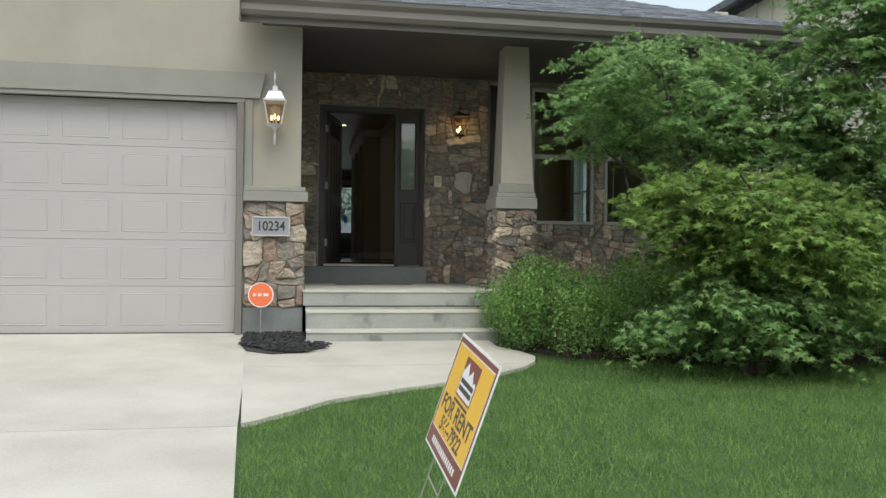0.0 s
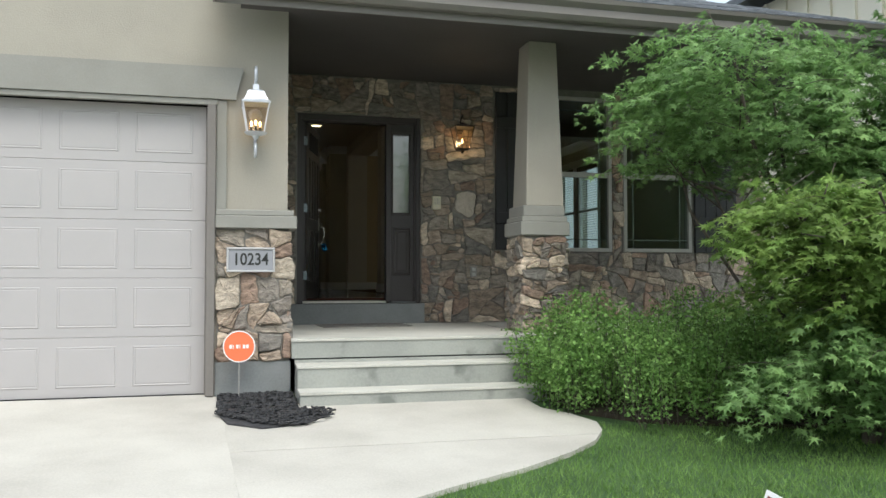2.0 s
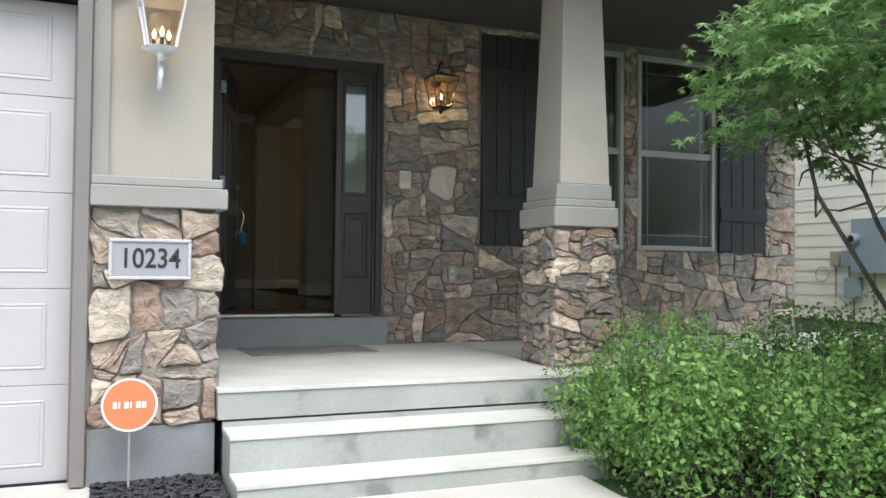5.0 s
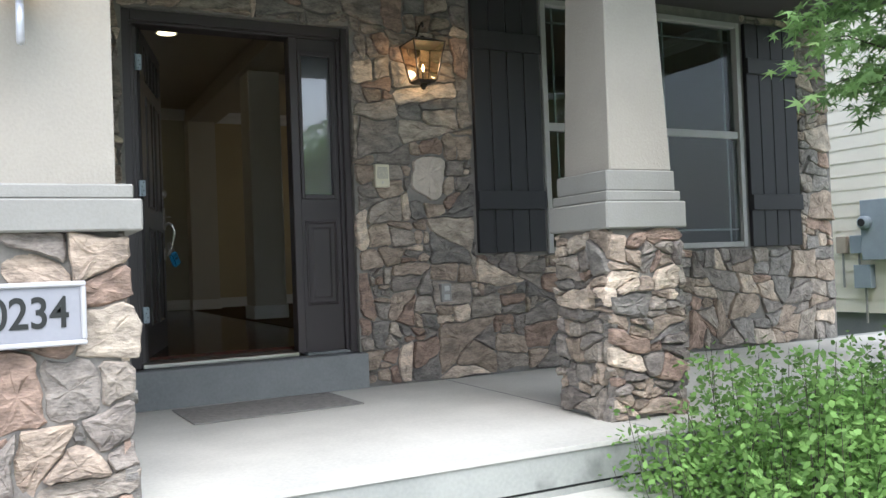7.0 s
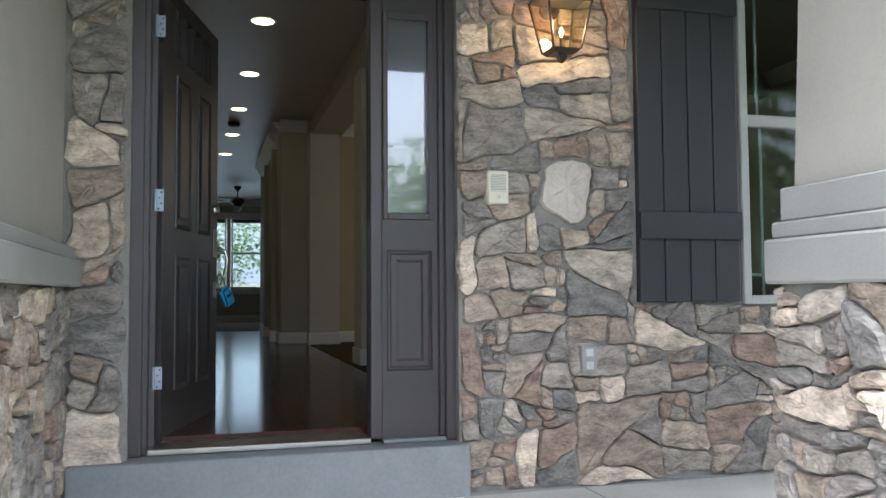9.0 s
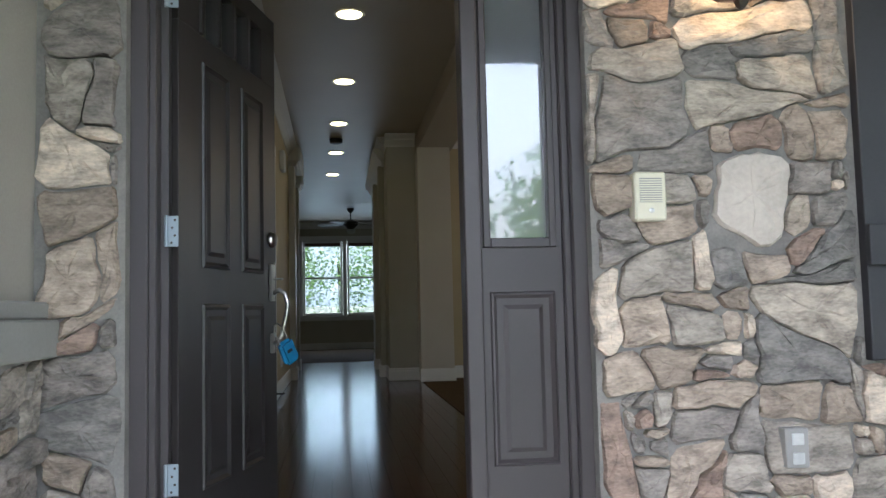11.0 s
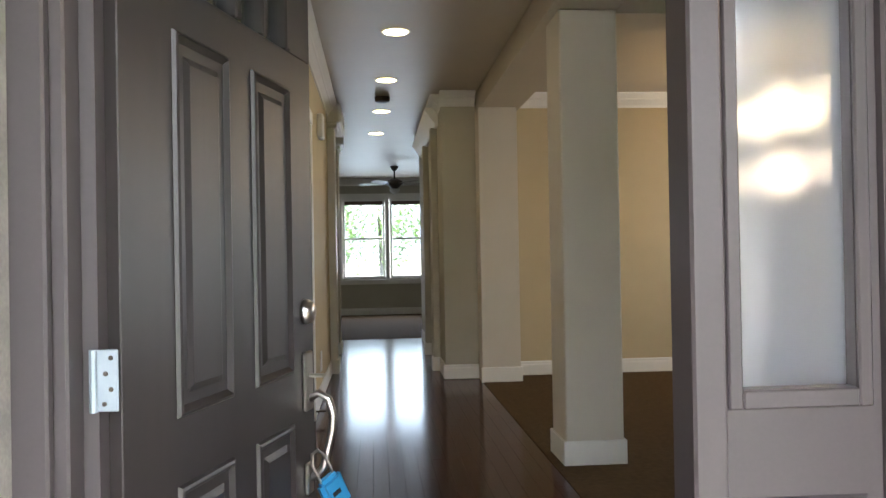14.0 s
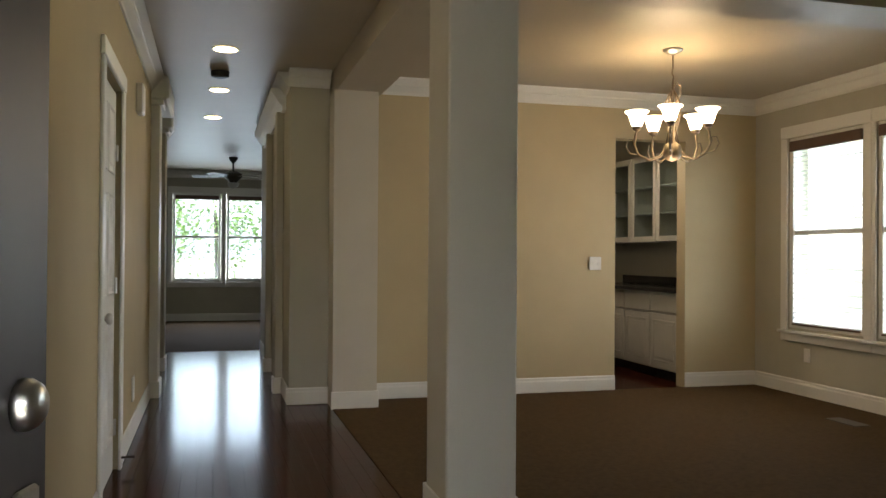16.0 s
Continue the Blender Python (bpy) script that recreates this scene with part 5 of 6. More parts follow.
# pantry cabinets along the right side, fronts facing left
for k in range(4):
    y0 = 17.87 + k * 0.56
    bc = thing("base_cabinet", "cream base cabinet with a drawer over a raised-panel door", "cabinet", at=(5.27, y0, 0.729), rz=-90, group="pantry base cabinets")
    part("body", boxes((-0.555, -0.001, 0.02, 0.585, 0.10, 0.88)), CAB, bc)
    part("toe_kick", boxes((-0.555, -0.001, 0.08, 0.585, 0.0005, 0.0995)), BLACK, bc)
    d = part("door", bevel(boxes((-0.545, -0.012, 0, 0.0195, 0.12, 0.66)), 0.003), CAB, bc)
    part("door_panel", raised(bmesh.new(), -0.49, -0.067, 0.18, 0.60, -0.0005, -1, 0.02), CAB, d)
    part("drawer", bevel(boxes((-0.545, -0.012, 0, 0.0195, 0.68, 0.86)), 0.003), CAB, bc)
    uc = thing("wall_cabinet", "cream wall cabinet with a glazed door and shelves", "cabinet", at=(5.53, y0 + 0.35, 0.729), rz=-90, group="pantry wall cabinets")
    part("body", boxes((-0.555, -0.54, 0.02, 0.32, 1.40, 2.35), (-0.016, -0.001, 0.02, 0.32, 1.40, 2.35), (-0.54, -0.016, 0.02, 0.32, 1.40, 1.42), (-0.54, -0.016, 0.02, 0.32, 2.33, 2.35), (-0.54, -0.016, 0.30, 0.32, 1.42, 2.33)), CAB, uc)
    for z in (1.70, 2.0):
        part("shelf", boxes((-0.539, -0.017, 0.04, 0.299, z, z + 0.018)), CAB, uc)
    part("door_frame", bevel(boxes((-0.55, -0.49, 0, 0.019, 1.40, 2.35), (-0.065, -0.005, 0, 0.019, 1.40, 2.35), (-0.4895, -0.0655, 0, 0.019, 1.40, 1.46), (-0.4895, -0.0655, 0, 0.019, 2.29, 2.35)), 0.003), CAB, uc)
    part("glass", boxes((-0.4895, -0.0655, 0.008, 0.012, 1.46, 2.29)), CLEAR, uc)
ct = thing("worktop", "dark polished stone worktop on the pantry cabinets", "worktop", at=(5.25, 17.86, 1.6095))
part("slab", bevel(boxes((-0.02, 0.605, 0.0, 2.25, 0.0005, 0.035)), 0.006), GRANITE, ct)
part("upstand", boxes((0.585, 0.605, 0.0, 2.25, 0.0355, 0.13)), GRANITE, ct)

# hall floor: boards laid along the hall
rng = random.Random(3)
fb = structure("floor_boards_bed", boxes((0.33, 1.845, 10.997, 21.69, 0.712, 0.7125)), SOIL, "bed under the dark cherry floorboards")
meshes = {}
bw = 0.0842
for i in range(18):
    y = 11.0 - rng.random() * 0.9
    x0 = 0.331 + i * bw
    while y < 21.68:
        L = rng.choice((0.7, 0.95, 1.25, 1.6))
        a, b = max(11.0, y), min(21.68, y + L)
        if b - a > 0.1:
            key = round(b - a, 3)
            if key not in meshes:
                me = bpy.data.meshes.new("board")
                t = bmesh.new()
                box(t, 0.0004, bw - 0.0004, 0.0004, b - a - 0.0006, 0, 0.0165)
                bmesh.ops.bevel(t, geom=[e for e in t.edges if all(v.co.z > 0.01 for v in e.verts)], offset=0.0006, segments=1, affect="EDGES")
                t.to_mesh(me)
                t.free()
                me.materials.append(WOOD)
                meshes[key] = me
            ob = new("board", meshes[key])
            ob.location = (x0, a, 0.713)
            ob.parent = fb
        y += L

# ---- yard sign ----
tl, tr, bl_ = Vector((0.70, 3.09, 0.52)), Vector((0.703, 2.485, 0.463)), Vector((0.56, 3.04, 0.09))
eu = (tr - tl).normalized()
ev = (tl - bl_)
ev = (ev - eu * ev.dot(eu)).normalized()
ew = eu.cross(ev)
SM = Matrix.Translation(tl) @ Matrix((eu, ev, ew)).transposed().to_4x4()
ys = thing("yard_sign", "yellow and maroon for-rent sign leaning on wire stakes in lawn", "yard sign")
ys.matrix_basis = SM
W_, H_ = 0.61, 0.457
part("board", boxes((0, W_, -H_, 0, -0.004, 0)), SIGNW, ys)
part("border", boxes((0.010, W_ - 0.010, -0.030, -0.010, 0.0003, 0.0010), (0.010, 0.024, -H_ + 0.01, -0.030, 0.0003, 0.0010), (W_ - 0.024, W_ - 0.010, -H_ + 0.01, -0.030, 0.0003, 0.0010)), SIGNB, ys)
part("field", boxes((0.030, W_ - 0.030, -H_ + 0.085, -0.036, 0.0003, 0.0010)), SIGNY, ys)
part("foot_band", boxes((0.024, W_ - 0.024, -H_ + 0.010, -H_ + 0.080, 0.0003, 0.0010)), SIGNB, ys)
part("logo_ground", boxes((0.195, 0.425, -0.205, -0.055, 0.0012, 0.0016)), SIGNB, ys)
part("logo_roofs", prism(bmesh.new(), [(0.203, -0.197), (0.417, -0.197), (0.417, -0.125), (0.40, -0.115), (0.375, -0.125), (0.335, -0.085), (0.295, -0.115), (0.255, -0.070), (0.215, -0.105), (0.203, -0.105)], "z", 0.0018, 0.0022), SIGNW, ys)
for k in range(2):
    part("name_bar", boxes((0.215, 0.405, -0.152 - k * 0.028, -0.134 - k * 0.028, 0.0024, 0.0028)), SIGNK, ys)
part("line_bar", boxes((0.20, 0.42, -0.226, -0.216, 0.0012, 0.0016)), SIGNK, ys)
text("lettering", "FOR RENT", 0.088, SIGNK, ys, pose(0.305, -0.268, 0.0014), 0.0003, 1.22)
text("phone_number", "566-7922", 0.078, SIGNK, ys, pose(0.305, -0.338, 0.0014), 0.0003, 1.18)
for k in range(14):
    part("letter_bar", boxes((0.10 + k * 0.03, 0.12 + k * 0.03, -H_ + 0.03, -H_ + 0.055, 0.0012, 0.0016)), SIGNW, ys)
part("wire_stake", tube(bmesh.new(), [(0.20, -H_ + 0.12, -0.006), (0.20, -H_ - 0.02, -0.006), (0.20, -H_ - 0.42, -0.006)], 0.003, 6), GREYP, ys)
part("wire_stake", tube(bmesh.new(), [(0.41, -H_ + 0.12, -0.006), (0.41, -H_ - 0.02, -0.006), (0.41, -H_ - 0.42, -0.006)], 0.003, 6), GREYP, ys)
part("wire_rung", tube(bmesh.new(), [(0.20, -H_ - 0.08, -0.006), (0.41, -H_ - 0.08, -0.006)], 0.003, 6), GREYP, ys)

# ---- neighbour's house ----
NX = 9.5
nh = thing("neighbour_house", "cream lap-sided house next door with a concrete foundation", "house", at=(NX, 8.0, -0.04))
part("wall", boxes((0.03, 9, 0, 14, 0.44, 6.2)), SIDING, nh)
part("foundation", boxes((0.045, 8.9, 0.05, 13.9, -0.3, 0.439)), FOOTING, nh)
z = 0.43
n = 0
while z < 4.45:
    bm = bmesh.new()
    vs = [(-0.012, 0, z), (0.0, 0, z + 0.19), (0.029, 0, z + 0.19), (0.029, 0, z)]
    a = [bm.verts.new(v) for v in vs]
    b = [bm.verts.new((x, 14, zz)) for x, _, zz in vs]
    for i in range(4):
        bm.faces.new((a[i], b[i], b[(i + 1) % 4], a[(i + 1) % 4]))
    bm.faces.new(a[::-1])
    bm.faces.new(b)
    part("siding_board", bm, SIDING, nh)
    z += 0.178
for k in range(24):
    part("batten", boxes((-0.012, 0.0295, 0.3 + k * 0.58, 0.345 + k * 0.58, 4.64, 6.2)), SIDING, nh)
part("roof", prism(bmesh.new(), [(-0.6, 6.15), (4.5, 8.4), (9.6, 6.15), (9.6, 6.3), (4.5, 8.6), (-0.6, 6.3)], "y", -0.4, 14.4), ROOFM, nh)
METER = mat("meter box paint", (0.30, 0.35, 0.38), (0.26, 0.30, 0.33), rough=0.45)
for (yy, zz, w, h, d, lab) in ((12.58, 1.45, 0.60, 0.76, 0.14, "electric meter box"), (12.92, 0.86, 0.24, 0.30, 0.10, "utility box"), (13.235, 1.275, 0.15, 0.22, 0.07, "small utility box"), (13.0, 1.275, 0.19, 0.23, 0.08, "small utility box")):
    ub = thing("utility_box", "grey metal " + lab + " on the cream siding", "utility box", at=(NX - 0.014, yy, zz))
    part("box", bevel(boxes((-d, 0, -w / 2, w / 2, -h / 2, h / 2)), 0.006), METER if w > 0.16 else mat("beige box", (0.42, 0.36, 0.28)), ub)
    part("conduit", tube(bmesh.new(), [(-0.03, 0, -h / 2), (-0.03, 0, -h / 2 - 0.45)], 0.014), GREYP, ub)
mt = thing("electric_meter", "round glass electric meter on a grey box", "meter", at=(NX - 0.155, 12.80, 1.545))
part("glass_dome", lathe(bmesh.new(), [(0.085, 0), (0.085, 0.06), (0.06, 0.085), (0.01, 0.09)], 20, pose(0, 0, 0, 0, -90)), METER, mt)
part("dial", lathe(bmesh.new(), [(0.05, 0.088), (0.05, 0.094)], 20, pose(0, 0, 0, 0, -90)), BLACK, mt)
cbl = thing("cable_loop", "dark cable loop hanging on the siding", "cable", at=(NX - 0.03, 13.5, 1.05))
part("loop", tube(bmesh.new(), [(0, 0.12 * math.cos(a), 0.11 * math.sin(a)) for a in [k * 0.5 for k in range(14)]], 0.007, 5), GREYP, cbl)


# ---- house, tree and parked car over the street, seen in the glass ----
fh = thing("far_house", "tan two-storey house across the street", "house", at=(0, -30, -1.2))
part("wall", boxes((-9, 7, -8, 0, 0, 4.4)), STUCCO, fh)
part("roof", prism(bmesh.new(), [(-9.8, 4.3), (-1, 7.3), (7.8, 4.3), (7.8, 4.5), (-1, 7.6), (-9.8, 4.5)], "y", -8.5, 0.6), ROOFM, fh)
for x in (-7, -3.5, 3.6):
    wp = part("window", boxes((x, x + 1.4, 0.0, 0.05, 1.3, 2.7)), WHITE, fh)
    part("pane", boxes((x + 0.08, x + 1.32, 0.051, 0.06, 1.38, 2.62)), BLACK, wp)
part("garage_door", boxes((-0.6, 2.8, 0.0, 0.05, 0.05, 2.3)), WHITE, fh)
car = thing("parked_car", "white saloon car parked at the kerb", "car", at=(2.2, -9.2, -0.98))
WC = mat("white car paint", (0.75, 0.76, 0.78), (0.72, 0.73, 0.75), rough=0.2, coat=0.6, bump=0)
part("body", bevel(prism(bmesh.new(), [(-2.2, 0.25), (2.2, 0.25), (2.25, 0.6), (2.1, 0.8), (1.3, 0.92), (0.6, 1.35), (-0.9, 1.38), (-1.6, 0.98), (-2.2, 0.9), (-2.3, 0.55)], "y", -0.85, 0.85), 0.06, 2), WC, car)
part("side_glass", prism(bmesh.new(), [(1.0, 0.95), (0.5, 1.28), (-0.85, 1.30), (-1.3, 0.98)], "y", 0.852, 0.86), BLACK, car)
for x in (-1.4, 1.4):
    wh = part("wheel", lathe(bmesh.new(), [(0.2, 0), (0.32, 0.02), (0.32, 0.2), (0.2, 0.22)], 24, pose(x, 0.88, 0.32, 90)), BLACK, car)
    part("rim", lathe(bmesh.new(), [(0.19, -0.004), (0.19, 0.0), (0.02, 0.01)], 20, pose(x, 0.882, 0.32, 90)), CHROME, wh)


# ---- plants ----
STAR = []
for i, (ang, r) in enumerate(((-150, 0.42), (-118, 0.22), (-100, 0.85), (-72, 0.30), (-52, 1.0), (-26, 0.33), (0, 1.15), (26, 0.33), (52, 1.0), (72, 0.30), (100, 0.85), (118, 0.22), (150, 0.42))):
    STAR.append((r * math.cos(radians(ang)), r * math.sin(radians(ang))))
OVAL = [(-0.1, 0.0), (0.3, -0.32), (0.75, -0.25), (1.1, 0.0), (0.75, 0.25), (0.3, 0.32)]


def leaves(name, outline, centres, dirs, size, material, parent, rng, droop=0.25, tilt=0.5, label=""):
    """Many small leaves as one mesh: each a fan round its own middle, slightly folded."""
    n, k = len(centres), len(outline)
    o = np.array([(0.0, 0.0)] + outline)
    fold = np.r_[0.0, -np.abs(o[1:, 1]) * 0.18 - o[1:, 0] ** 2 * droop * 0.4]
    heading = np.arctan2(dirs[:, 1], dirs[:, 0]) + rng.normal(0, 0.6, n)
    pitch = rng.normal(-0.35, tilt * 0.6, n)
    roll = rng.normal(0, tilt, n)
    s = size * rng.uniform(0.6, 1.25, n)
    x = np.stack([np.cos(heading) * np.cos(pitch), np.sin(heading) * np.cos(pitch), np.sin(pitch)], -1)
    y0 = np.stack([-np.sin(heading), np.cos(heading), 0 * heading], -1)
    z0 = np.cross(x, y0)
    y = y0 * np.cos(roll)[:, None] + z0 * np.sin(roll)[:, None]
    z = np.cross(x, y)
    v = centres[:, None, :] + s[:, None, None] * (o[None, :, 0, None] * x[:, None, :] + o[None, :, 1, None] * y[:, None, :] + fold[None, :, None] * z[:, None, :])
    f = np.array([(0, i + 1, i + 2) for i in range(k - 1)])
    faces = (np.arange(n)[:, None, None] * (k + 1) + f[None]).reshape(-1, 3)
    return raw(name, v.reshape(-1, 3), faces, material, parent, label)


def maple(name, label, foot, blobs, count, size, material, seed, stems=4, spray=26):
    """Several stems from the foot, limbs into every blob, and flat drooping sprays of leaves. blobs: centre, radii, share."""
    rng = np.random.default_rng(seed)
    t = thing(name, label, "tree", at=foot)
    F = np.array(foot)
    bm = bmesh.new()
    C, D = [], []
    total = sum(b[2] for b in blobs)
    for centre, radii, share in blobs:
        c, r = np.array(centre) - F, np.array(radii)
        m = int(count * share / total / spray)
        for _ in range(m):
            d = rng.normal(size=3)
            d /= np.linalg.norm(d)
            rad = rng.uniform(0.25, 1.0) ** 0.42
            wob = 1 + 0.22 * math.sin(5 * d[0] + 3 * d[2] + seed) + 0.14 * math.sin(9 * d[1] + 7 * d[2])
            p = c + d * r * rad * wob
            if p[2] + F[2] < 0.0:
                continue
            out = np.array([d[0], d[1], 0.0]) + rng.normal(0, 0.3, 3) * (1, 1, 0)
            out /= np.linalg.norm(out) + 1e-6
            side = np.array([-out[1], out[0], 0])
            L = rng.uniform(0.12, 0.26)
            u, w = rng.uniform(-1, 1, spray), rng.normal(0, 0.35, spray)
            pts = p + L * (u[:, None] * out + w[:, None] * side)
            pts[:, 2] += -0.10 * L * (u + 1) ** 2 * 1.6 + rng.normal(0, 0.018, spray)
            C.append(pts)
            D.append(out + side * w[:, None])
            if rng.random() < 0.25:
                a, b = p - L * 1.2 * out, p + L * 0.8 * out
                a[2] -= 0.02
                tube(bm, [a, p, b - (0, 0, 0.04)], 0.004, 4, 0.0015)
    for k in range(stems):
        for centre, radii, share in blobs:
            c = np.array(centre) - F + rng.normal(0, 0.35, 3) * np.array(radii)
            mid1 = c * 0.30 + rng.normal(0, 0.10, 3)
            mid2 = c * 0.65 + rng.normal(0, 0.12, 3) + (0, 0, 0.15)
            r0 = rng.uniform(0.02, 0.04)
            tube(bm, [(rng.normal(0, 0.05), rng.normal(0, 0.05), -0.1), mid1, mid2, c], r0, 7, 0.008)
            for q in range(5):
                s = mid2 + (c - mid2) * rng.random()
                e = s + rng.normal(0, 0.5, 3) * np.array(radii)
                tube(bm, [s, (s + e) / 2 + rng.normal(0, 0.06, 3), e], 0.009, 5, 0.003)
    part("trunk", bm, BARK, t)
    leaves("crown", STAR, np.concatenate(C), np.concatenate(D), size, material, t, rng)
    return t


maple("maple_tree", "spreading Japanese maple with dark green star-shaped leaves by the porch", (4.3, 7.4, -0.1),
      [((3.5, 7.25, 2.38), (1.05, 0.8, 0.62), 3.0), ((4.4, 7.3, 2.25), (0.95, 0.8, 0.58), 2.0), ((4.4, 7.0, 1.75), (0.8, 0.55, 0.45), 1.6), ((3.3, 7.9, 2.15), (0.6, 0.5, 0.4), 0.8)], 16500, 0.055, MAPLE, 21, stems=2)
maple("maple_shrub", "low mound of yellow-green Japanese maple in front of the dark one", (3.9, 6.4, -0.12),
      [((3.75, 6.2, 1.12), (0.82, 0.55, 0.5), 3), ((3.2, 6.3, 1.35), (0.45, 0.4, 0.25), 0.6), ((4.4, 6.2, 0.9), (0.7, 0.55, 0.6), 1.6)], 15000, 0.056, MAPLE2, 8, stems=2)
maple("maple_shrub", "dense dark green Japanese maple down to the lawn", (4.6, 6.6, -0.12),
      [((3.9, 6.2, 0.42), (1.05, 0.5, 0.42), 2.4), ((5.4, 6.4, 1.2), (1.1, 0.7, 1.2), 3), ((5.2, 7.3, 1.35), (0.8, 0.6, 0.75), 1.5)], 17000, 0.055, MAPLE, 14, stems=1)
maple("maple_tree", "tall Japanese maple with a dense mid-green crown on the lawn", (6.3, 6.6, -0.12),
      [((5.15, 6.6, 2.3), (0.95, 0.8, 0.9), 3), ((5.9, 6.4, 3.5), (1.2, 0.9, 1.1), 3), ((6.4, 6.3, 1.7), (1.2, 0.8, 1.5), 2.4), ((5.1, 6.6, 3.2), (0.6, 0.6, 0.55), 1)], 24000, 0.058, MAPLE, 33, stems=2)

# hedge of small-leaved shrub
rng = np.random.default_rng(4)
hg = thing("hedge", "low loose hedge of small-leaved green shrub beside the steps", "hedge", at=(3.6, 7.9, -0.06))
C, D = [], []
bm = bmesh.new()
for k in range(1900):
    x = rng.uniform(-1.55, 2.3)
    y = rng.uniform(-1.12 if x > -1.2 else -0.55, 0.62)
    top = 0.80 + 0.10 * math.sin(3.1 * x) + 0.06 * math.sin(7.3 * x + 2)
    edge = min(1, max(0.0, (x + 1.75) / 0.5)) ** 0.6 * min(1, max(0.02, 1.22 + y + 0.08 * math.sin(5 * x)) / 0.5) ** 0.6
    h = max(0.12, top * edge * rng.uniform(0.62, 1.12) * (1 + 0.16 * noise.noise((x * 3.1, y * 3.1, 0.5))))
    lx, ly = rng.normal(0, 0.10) - 0.05, rng.normal(0, 0.10) - 0.05
    m = int(14 + 46 * h)
    t = rng.random(m) ** 0.65
    pts = np.stack([x + lx * t + rng.normal(0, 0.04, m), y + ly * t + rng.normal(0, 0.04, m), h * t], -1)
    C.append(pts)
    D.append(rng.normal(size=(m, 3)))
    if k % 3 == 0:
        tube(bm, [(x, y, -0.03), (x + lx * 0.5, y + ly * 0.5, h * 0.5), (x + lx, y + ly, h)], 0.003, 4, 0.001)
part("stems", bm, BARK, hg, kind="stuff")
leaves("foliage", OVAL, np.concatenate(C), np.concatenate(D), 0.029, HEDGE, hg, rng, tilt=0.7)


# lawn blades
def inside(poly, x, y):
    c = np.zeros(len(x), bool)
    for (x0, y0), (x1, y1) in zip(poly, poly[1:] + poly[:1]):
        c ^= ((y0 > y) != (y1 > y)) & (x < (x1 - x0) * (y - y0) / (y1 - y0 + 1e-12) + x0)
    return c


rng = np.random.default_rng(9)
n = 230000
y = 7.4 - 7.4 * rng.random(n) ** 0.8
x = rng.uniform(-0.42, 7.5, n)
keep = ~inside(WALK + [(2.0, 8.5), (0.1, 8.5)], x, y) & (x > -0.39 + 0.05 * (7.4 - y) + rng.normal(0, 0.01, n)) & ~((y > 7.2 - 0.14 * (x - 2.2)) & (x > 2.1)) & (x < 1.2 + y * 0.9 + 1.5)
x, y = x[keep], y[keep]
n = len(x)
h = rng.uniform(0.025, 0.052, n)
a = rng.uniform(0, 6.28, n)
lean = rng.normal(0, 0.022, (n, 2))
w = rng.uniform(0.0016, 0.0032, n)
z = 0.055 * (y - 8.7) - 0.031
dx, dy = np.cos(a) * w, np.sin(a) * w
v = np.stack([np.stack([x - dx, y - dy, z], -1), np.stack([x + dx, y + dy, z], -1), np.stack([x + lean[:, 0], y + lean[:, 1], z + h], -1)], 1)
lw = raw("lawn_grass", v.reshape(-1, 3), np.arange(3 * n).reshape(-1, 3), BLADE)
tagged(lw, label="dense short green grass blades of the lawn", category="grass")

# trees behind the house, seen through the far windows
for k, (x, y) in enumerate(((-1.5, 33), (3.5, 34), (1.0, 37))):
    rngk = np.random.default_rng(50 + k)
    bt = thing("garden_tree", "leafy pale green tree in the back garden", "tree", at=(x, y, 0))
    part("trunk", tube(bmesh.new(), [(0, 0, -0.3), (0.1, 0, 1.2), (0, 0.1, 3.2)], 0.12, 8, 0.05), BARK, bt)
    d = rngk.normal(size=(2600, 3))
    d /= np.linalg.norm(d, axis=1)[:, None]
    pts = d * (rngk.random(2600) ** 0.4)[:, None] * (2.2, 1.6, 1.7) * (1 + 0.25 * np.sin(4 * d[:, :1] + k)) + (0, 0, 2.9)
    leaves("crown", OVAL, pts, d, 0.11, MAPLE2, bt, rngk)
for k, (x, y, r) in enumerate(((-7, -16, 2.6), (4, -15, 2.9), (10, -17, 3.4), (17, -13, 3.2), (24, -18, 3.6))):
    rngk = np.random.default_rng(80 + k)
    bt = thing("street_tree", "large leafy tree across the street", "tree", at=(x, y, -1.2), group="trees over the street")
    part("trunk", tube(bmesh.new(), [(0, 0, -0.3), (0.15, 0, 2.0), (0, 0.1, 5.0)], 0.2, 8, 0.07), BARK, bt)
    d = rngk.normal(size=(3600, 3))
    d /= np.linalg.norm(d, axis=1)[:, None]
    pts = d * (rngk.random(3600) ** 0.35)[:, None] * (r, r, r * 0.95) * (1 + 0.22 * np.sin(4 * d[:, :1] + 3 * d[:, 2:] + k)) + (0, 0, 3.2 + r * 0.7)
    leaves("crown", OVAL, pts, d, 0.24, MAPLE, bt, rngk)
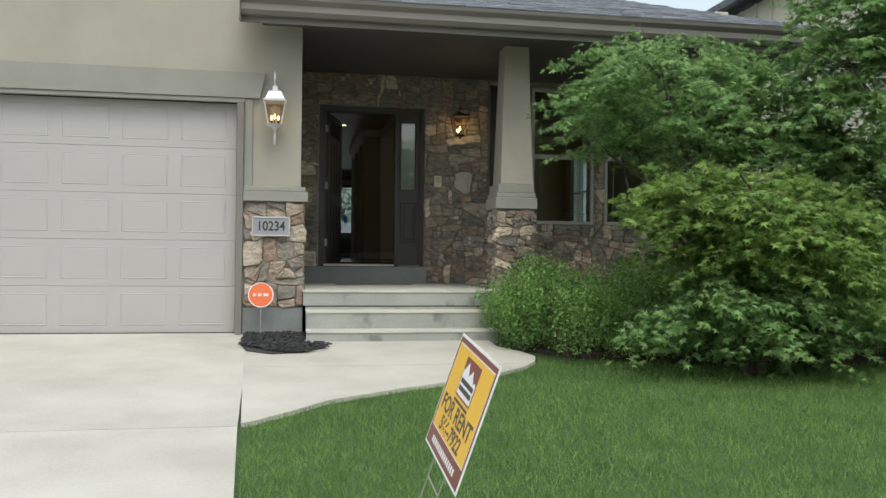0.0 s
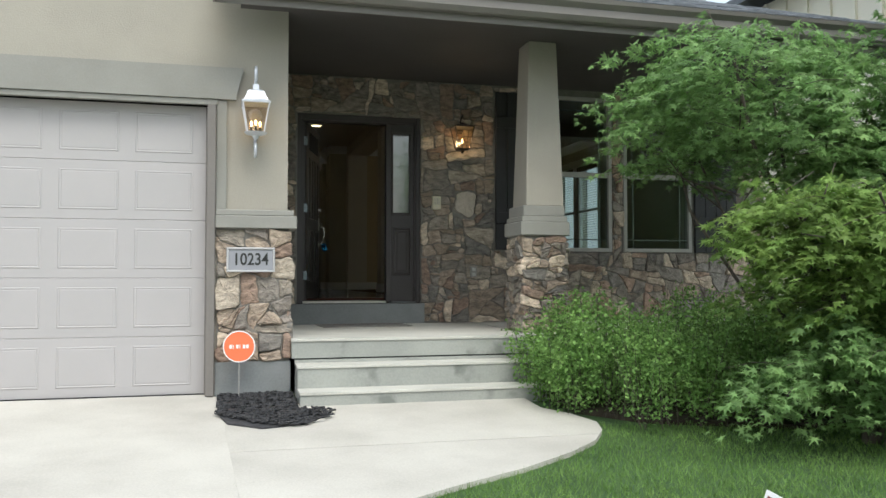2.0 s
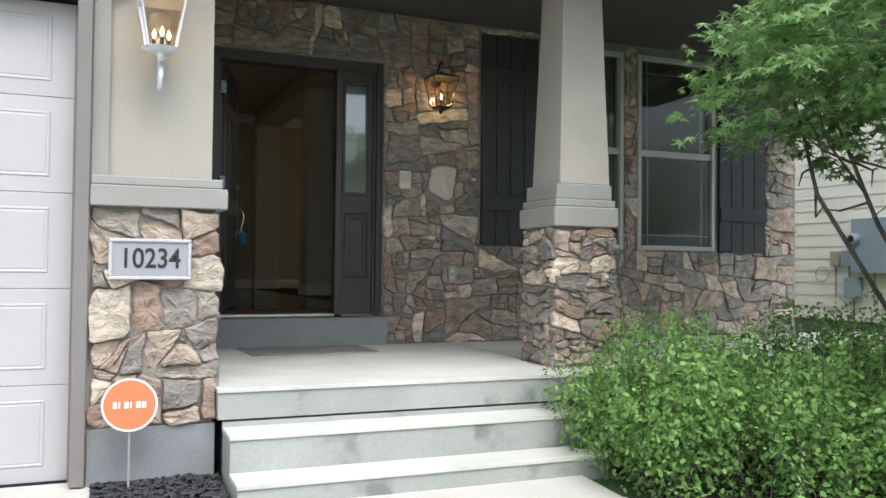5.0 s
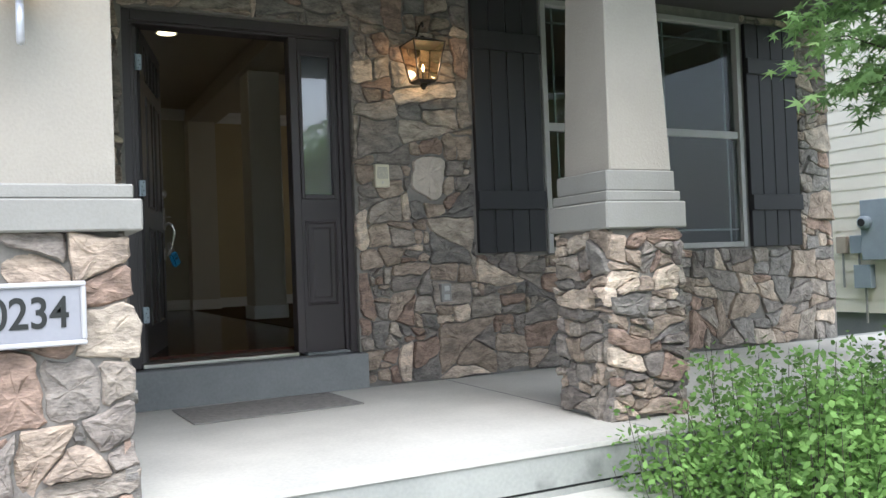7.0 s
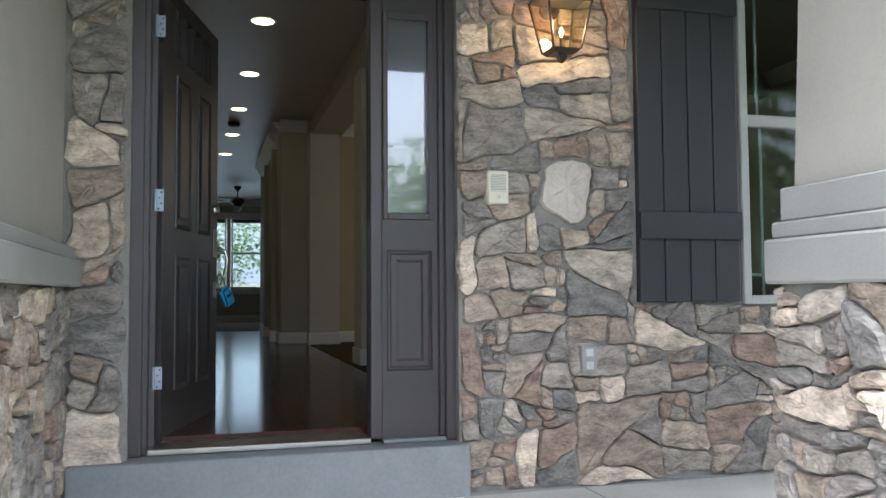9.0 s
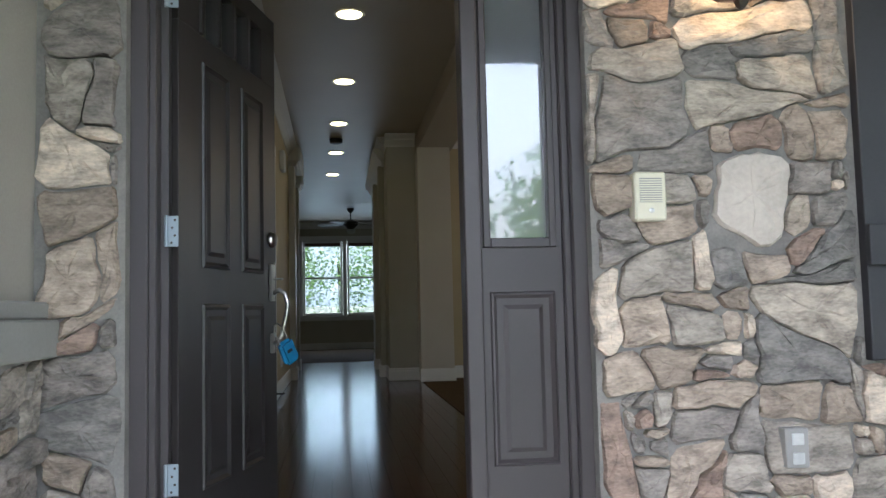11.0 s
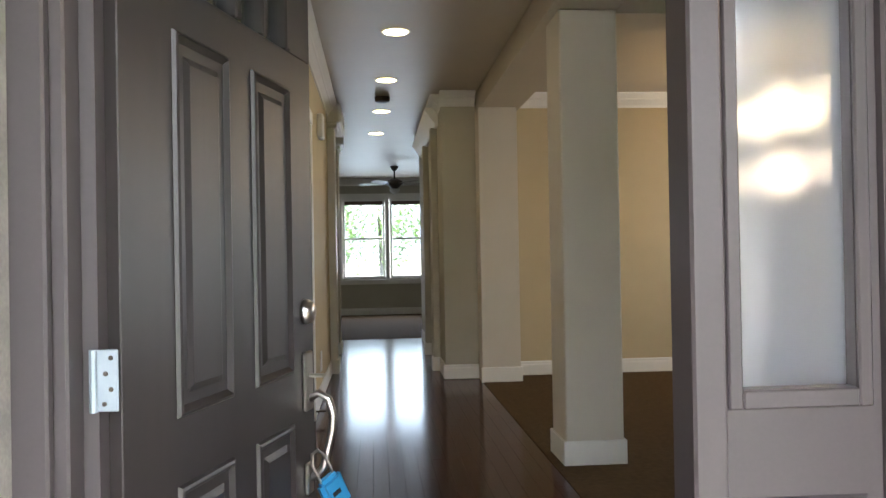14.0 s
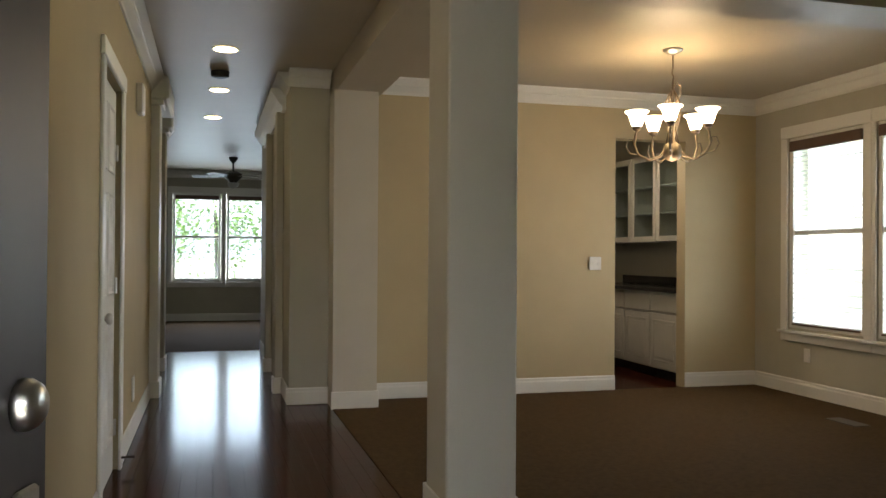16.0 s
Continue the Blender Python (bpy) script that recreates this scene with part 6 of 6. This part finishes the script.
structure("back_fence", boxes((-12, 20, 40, 40.1, -0.2, 1.8)), SIDING, "pale garden fence")

# ---- stones, last ----
rs = random.Random(42)
front = thing("stone_veneer", "mixed tan and grey fieldstone veneer of the front wall", "stone wall")
HOLES = [(0.335, 1.739, 0.0, 2.785), (2.125, 2.375, 1.65, 1.95), (3.19, 4.10, 1.262, 3.19), (4.235, 5.19, 1.262, 3.19), (2.60, 3.19, 1.28, 3.13), (5.19, 5.79, 1.262, 3.13)]
polys = rubble(rect(0.115, 6.17, 0.46, 3.19), rs, 0.0045, 0.10, 1.35)
for hole in HOLES:
    polys = [q for p in polys for q in subtract(p, hole)]
lay_stones(front, (0, 10.80, 0), (1, 0, 0), (0, 0, 1), polys, rs, 0.032, near=(1.6, 1.3))
big = [o for o in scene.objects if o.name.startswith("stone") and o.parent == front]
polys = []
polys.append([(2.13, 1.92), (2.15, 1.72), (2.31, 1.66), (2.37, 1.70), (2.37, 1.93), (2.20, 1.945)])
lay_stones(front, (0, 10.80, 0), (1, 0, 0), (0, 0, 1), polys, rs, 0.036)
for o in front.children:
    if o not in big:
        o.data.materials[0] = PALE_STONE

pier = thing("stone_pier", "tan and pink fieldstone veneer of the garage pier", "stone wall")
lay_stones(pier, (0, 8.70, 0), (1, 0, 0), (0, 0, 1), rubble(rect(-0.475, 0.145, 0.275, 1.365), rs, 0.007, 0.085, 1.4), rs, 0.035)
lay_stones(pier, (0.10, 0, 0), (0, 1, 0), (0, 0, 1), [[(a, b) for a, b in p] for p in rubble(rect(8.67, 10.76, 0.455, 1.365), rs, 0.004, 0.07, 1.5)], rs, 0.032)

cb = thing("column_stones", "stacked ledgestone base of the porch column", "stone wall")
h = 0.19
for o, u in (((CX, CY - h, 0.45), (1, 0, 0)), ((CX + h, CY, 0.45), (0, 1, 0)), ((CX, CY + h, 0.45), (-1, 0, 0)), ((CX - h, CY, 0.45), (0, -1, 0))):
    lay_stones(cb, o, u, (0, 0, 1), rubble(rect(-0.22, 0.22, 0.01, 0.90), rs, 0.0038, 0.036, 1.4), rs, 0.036)
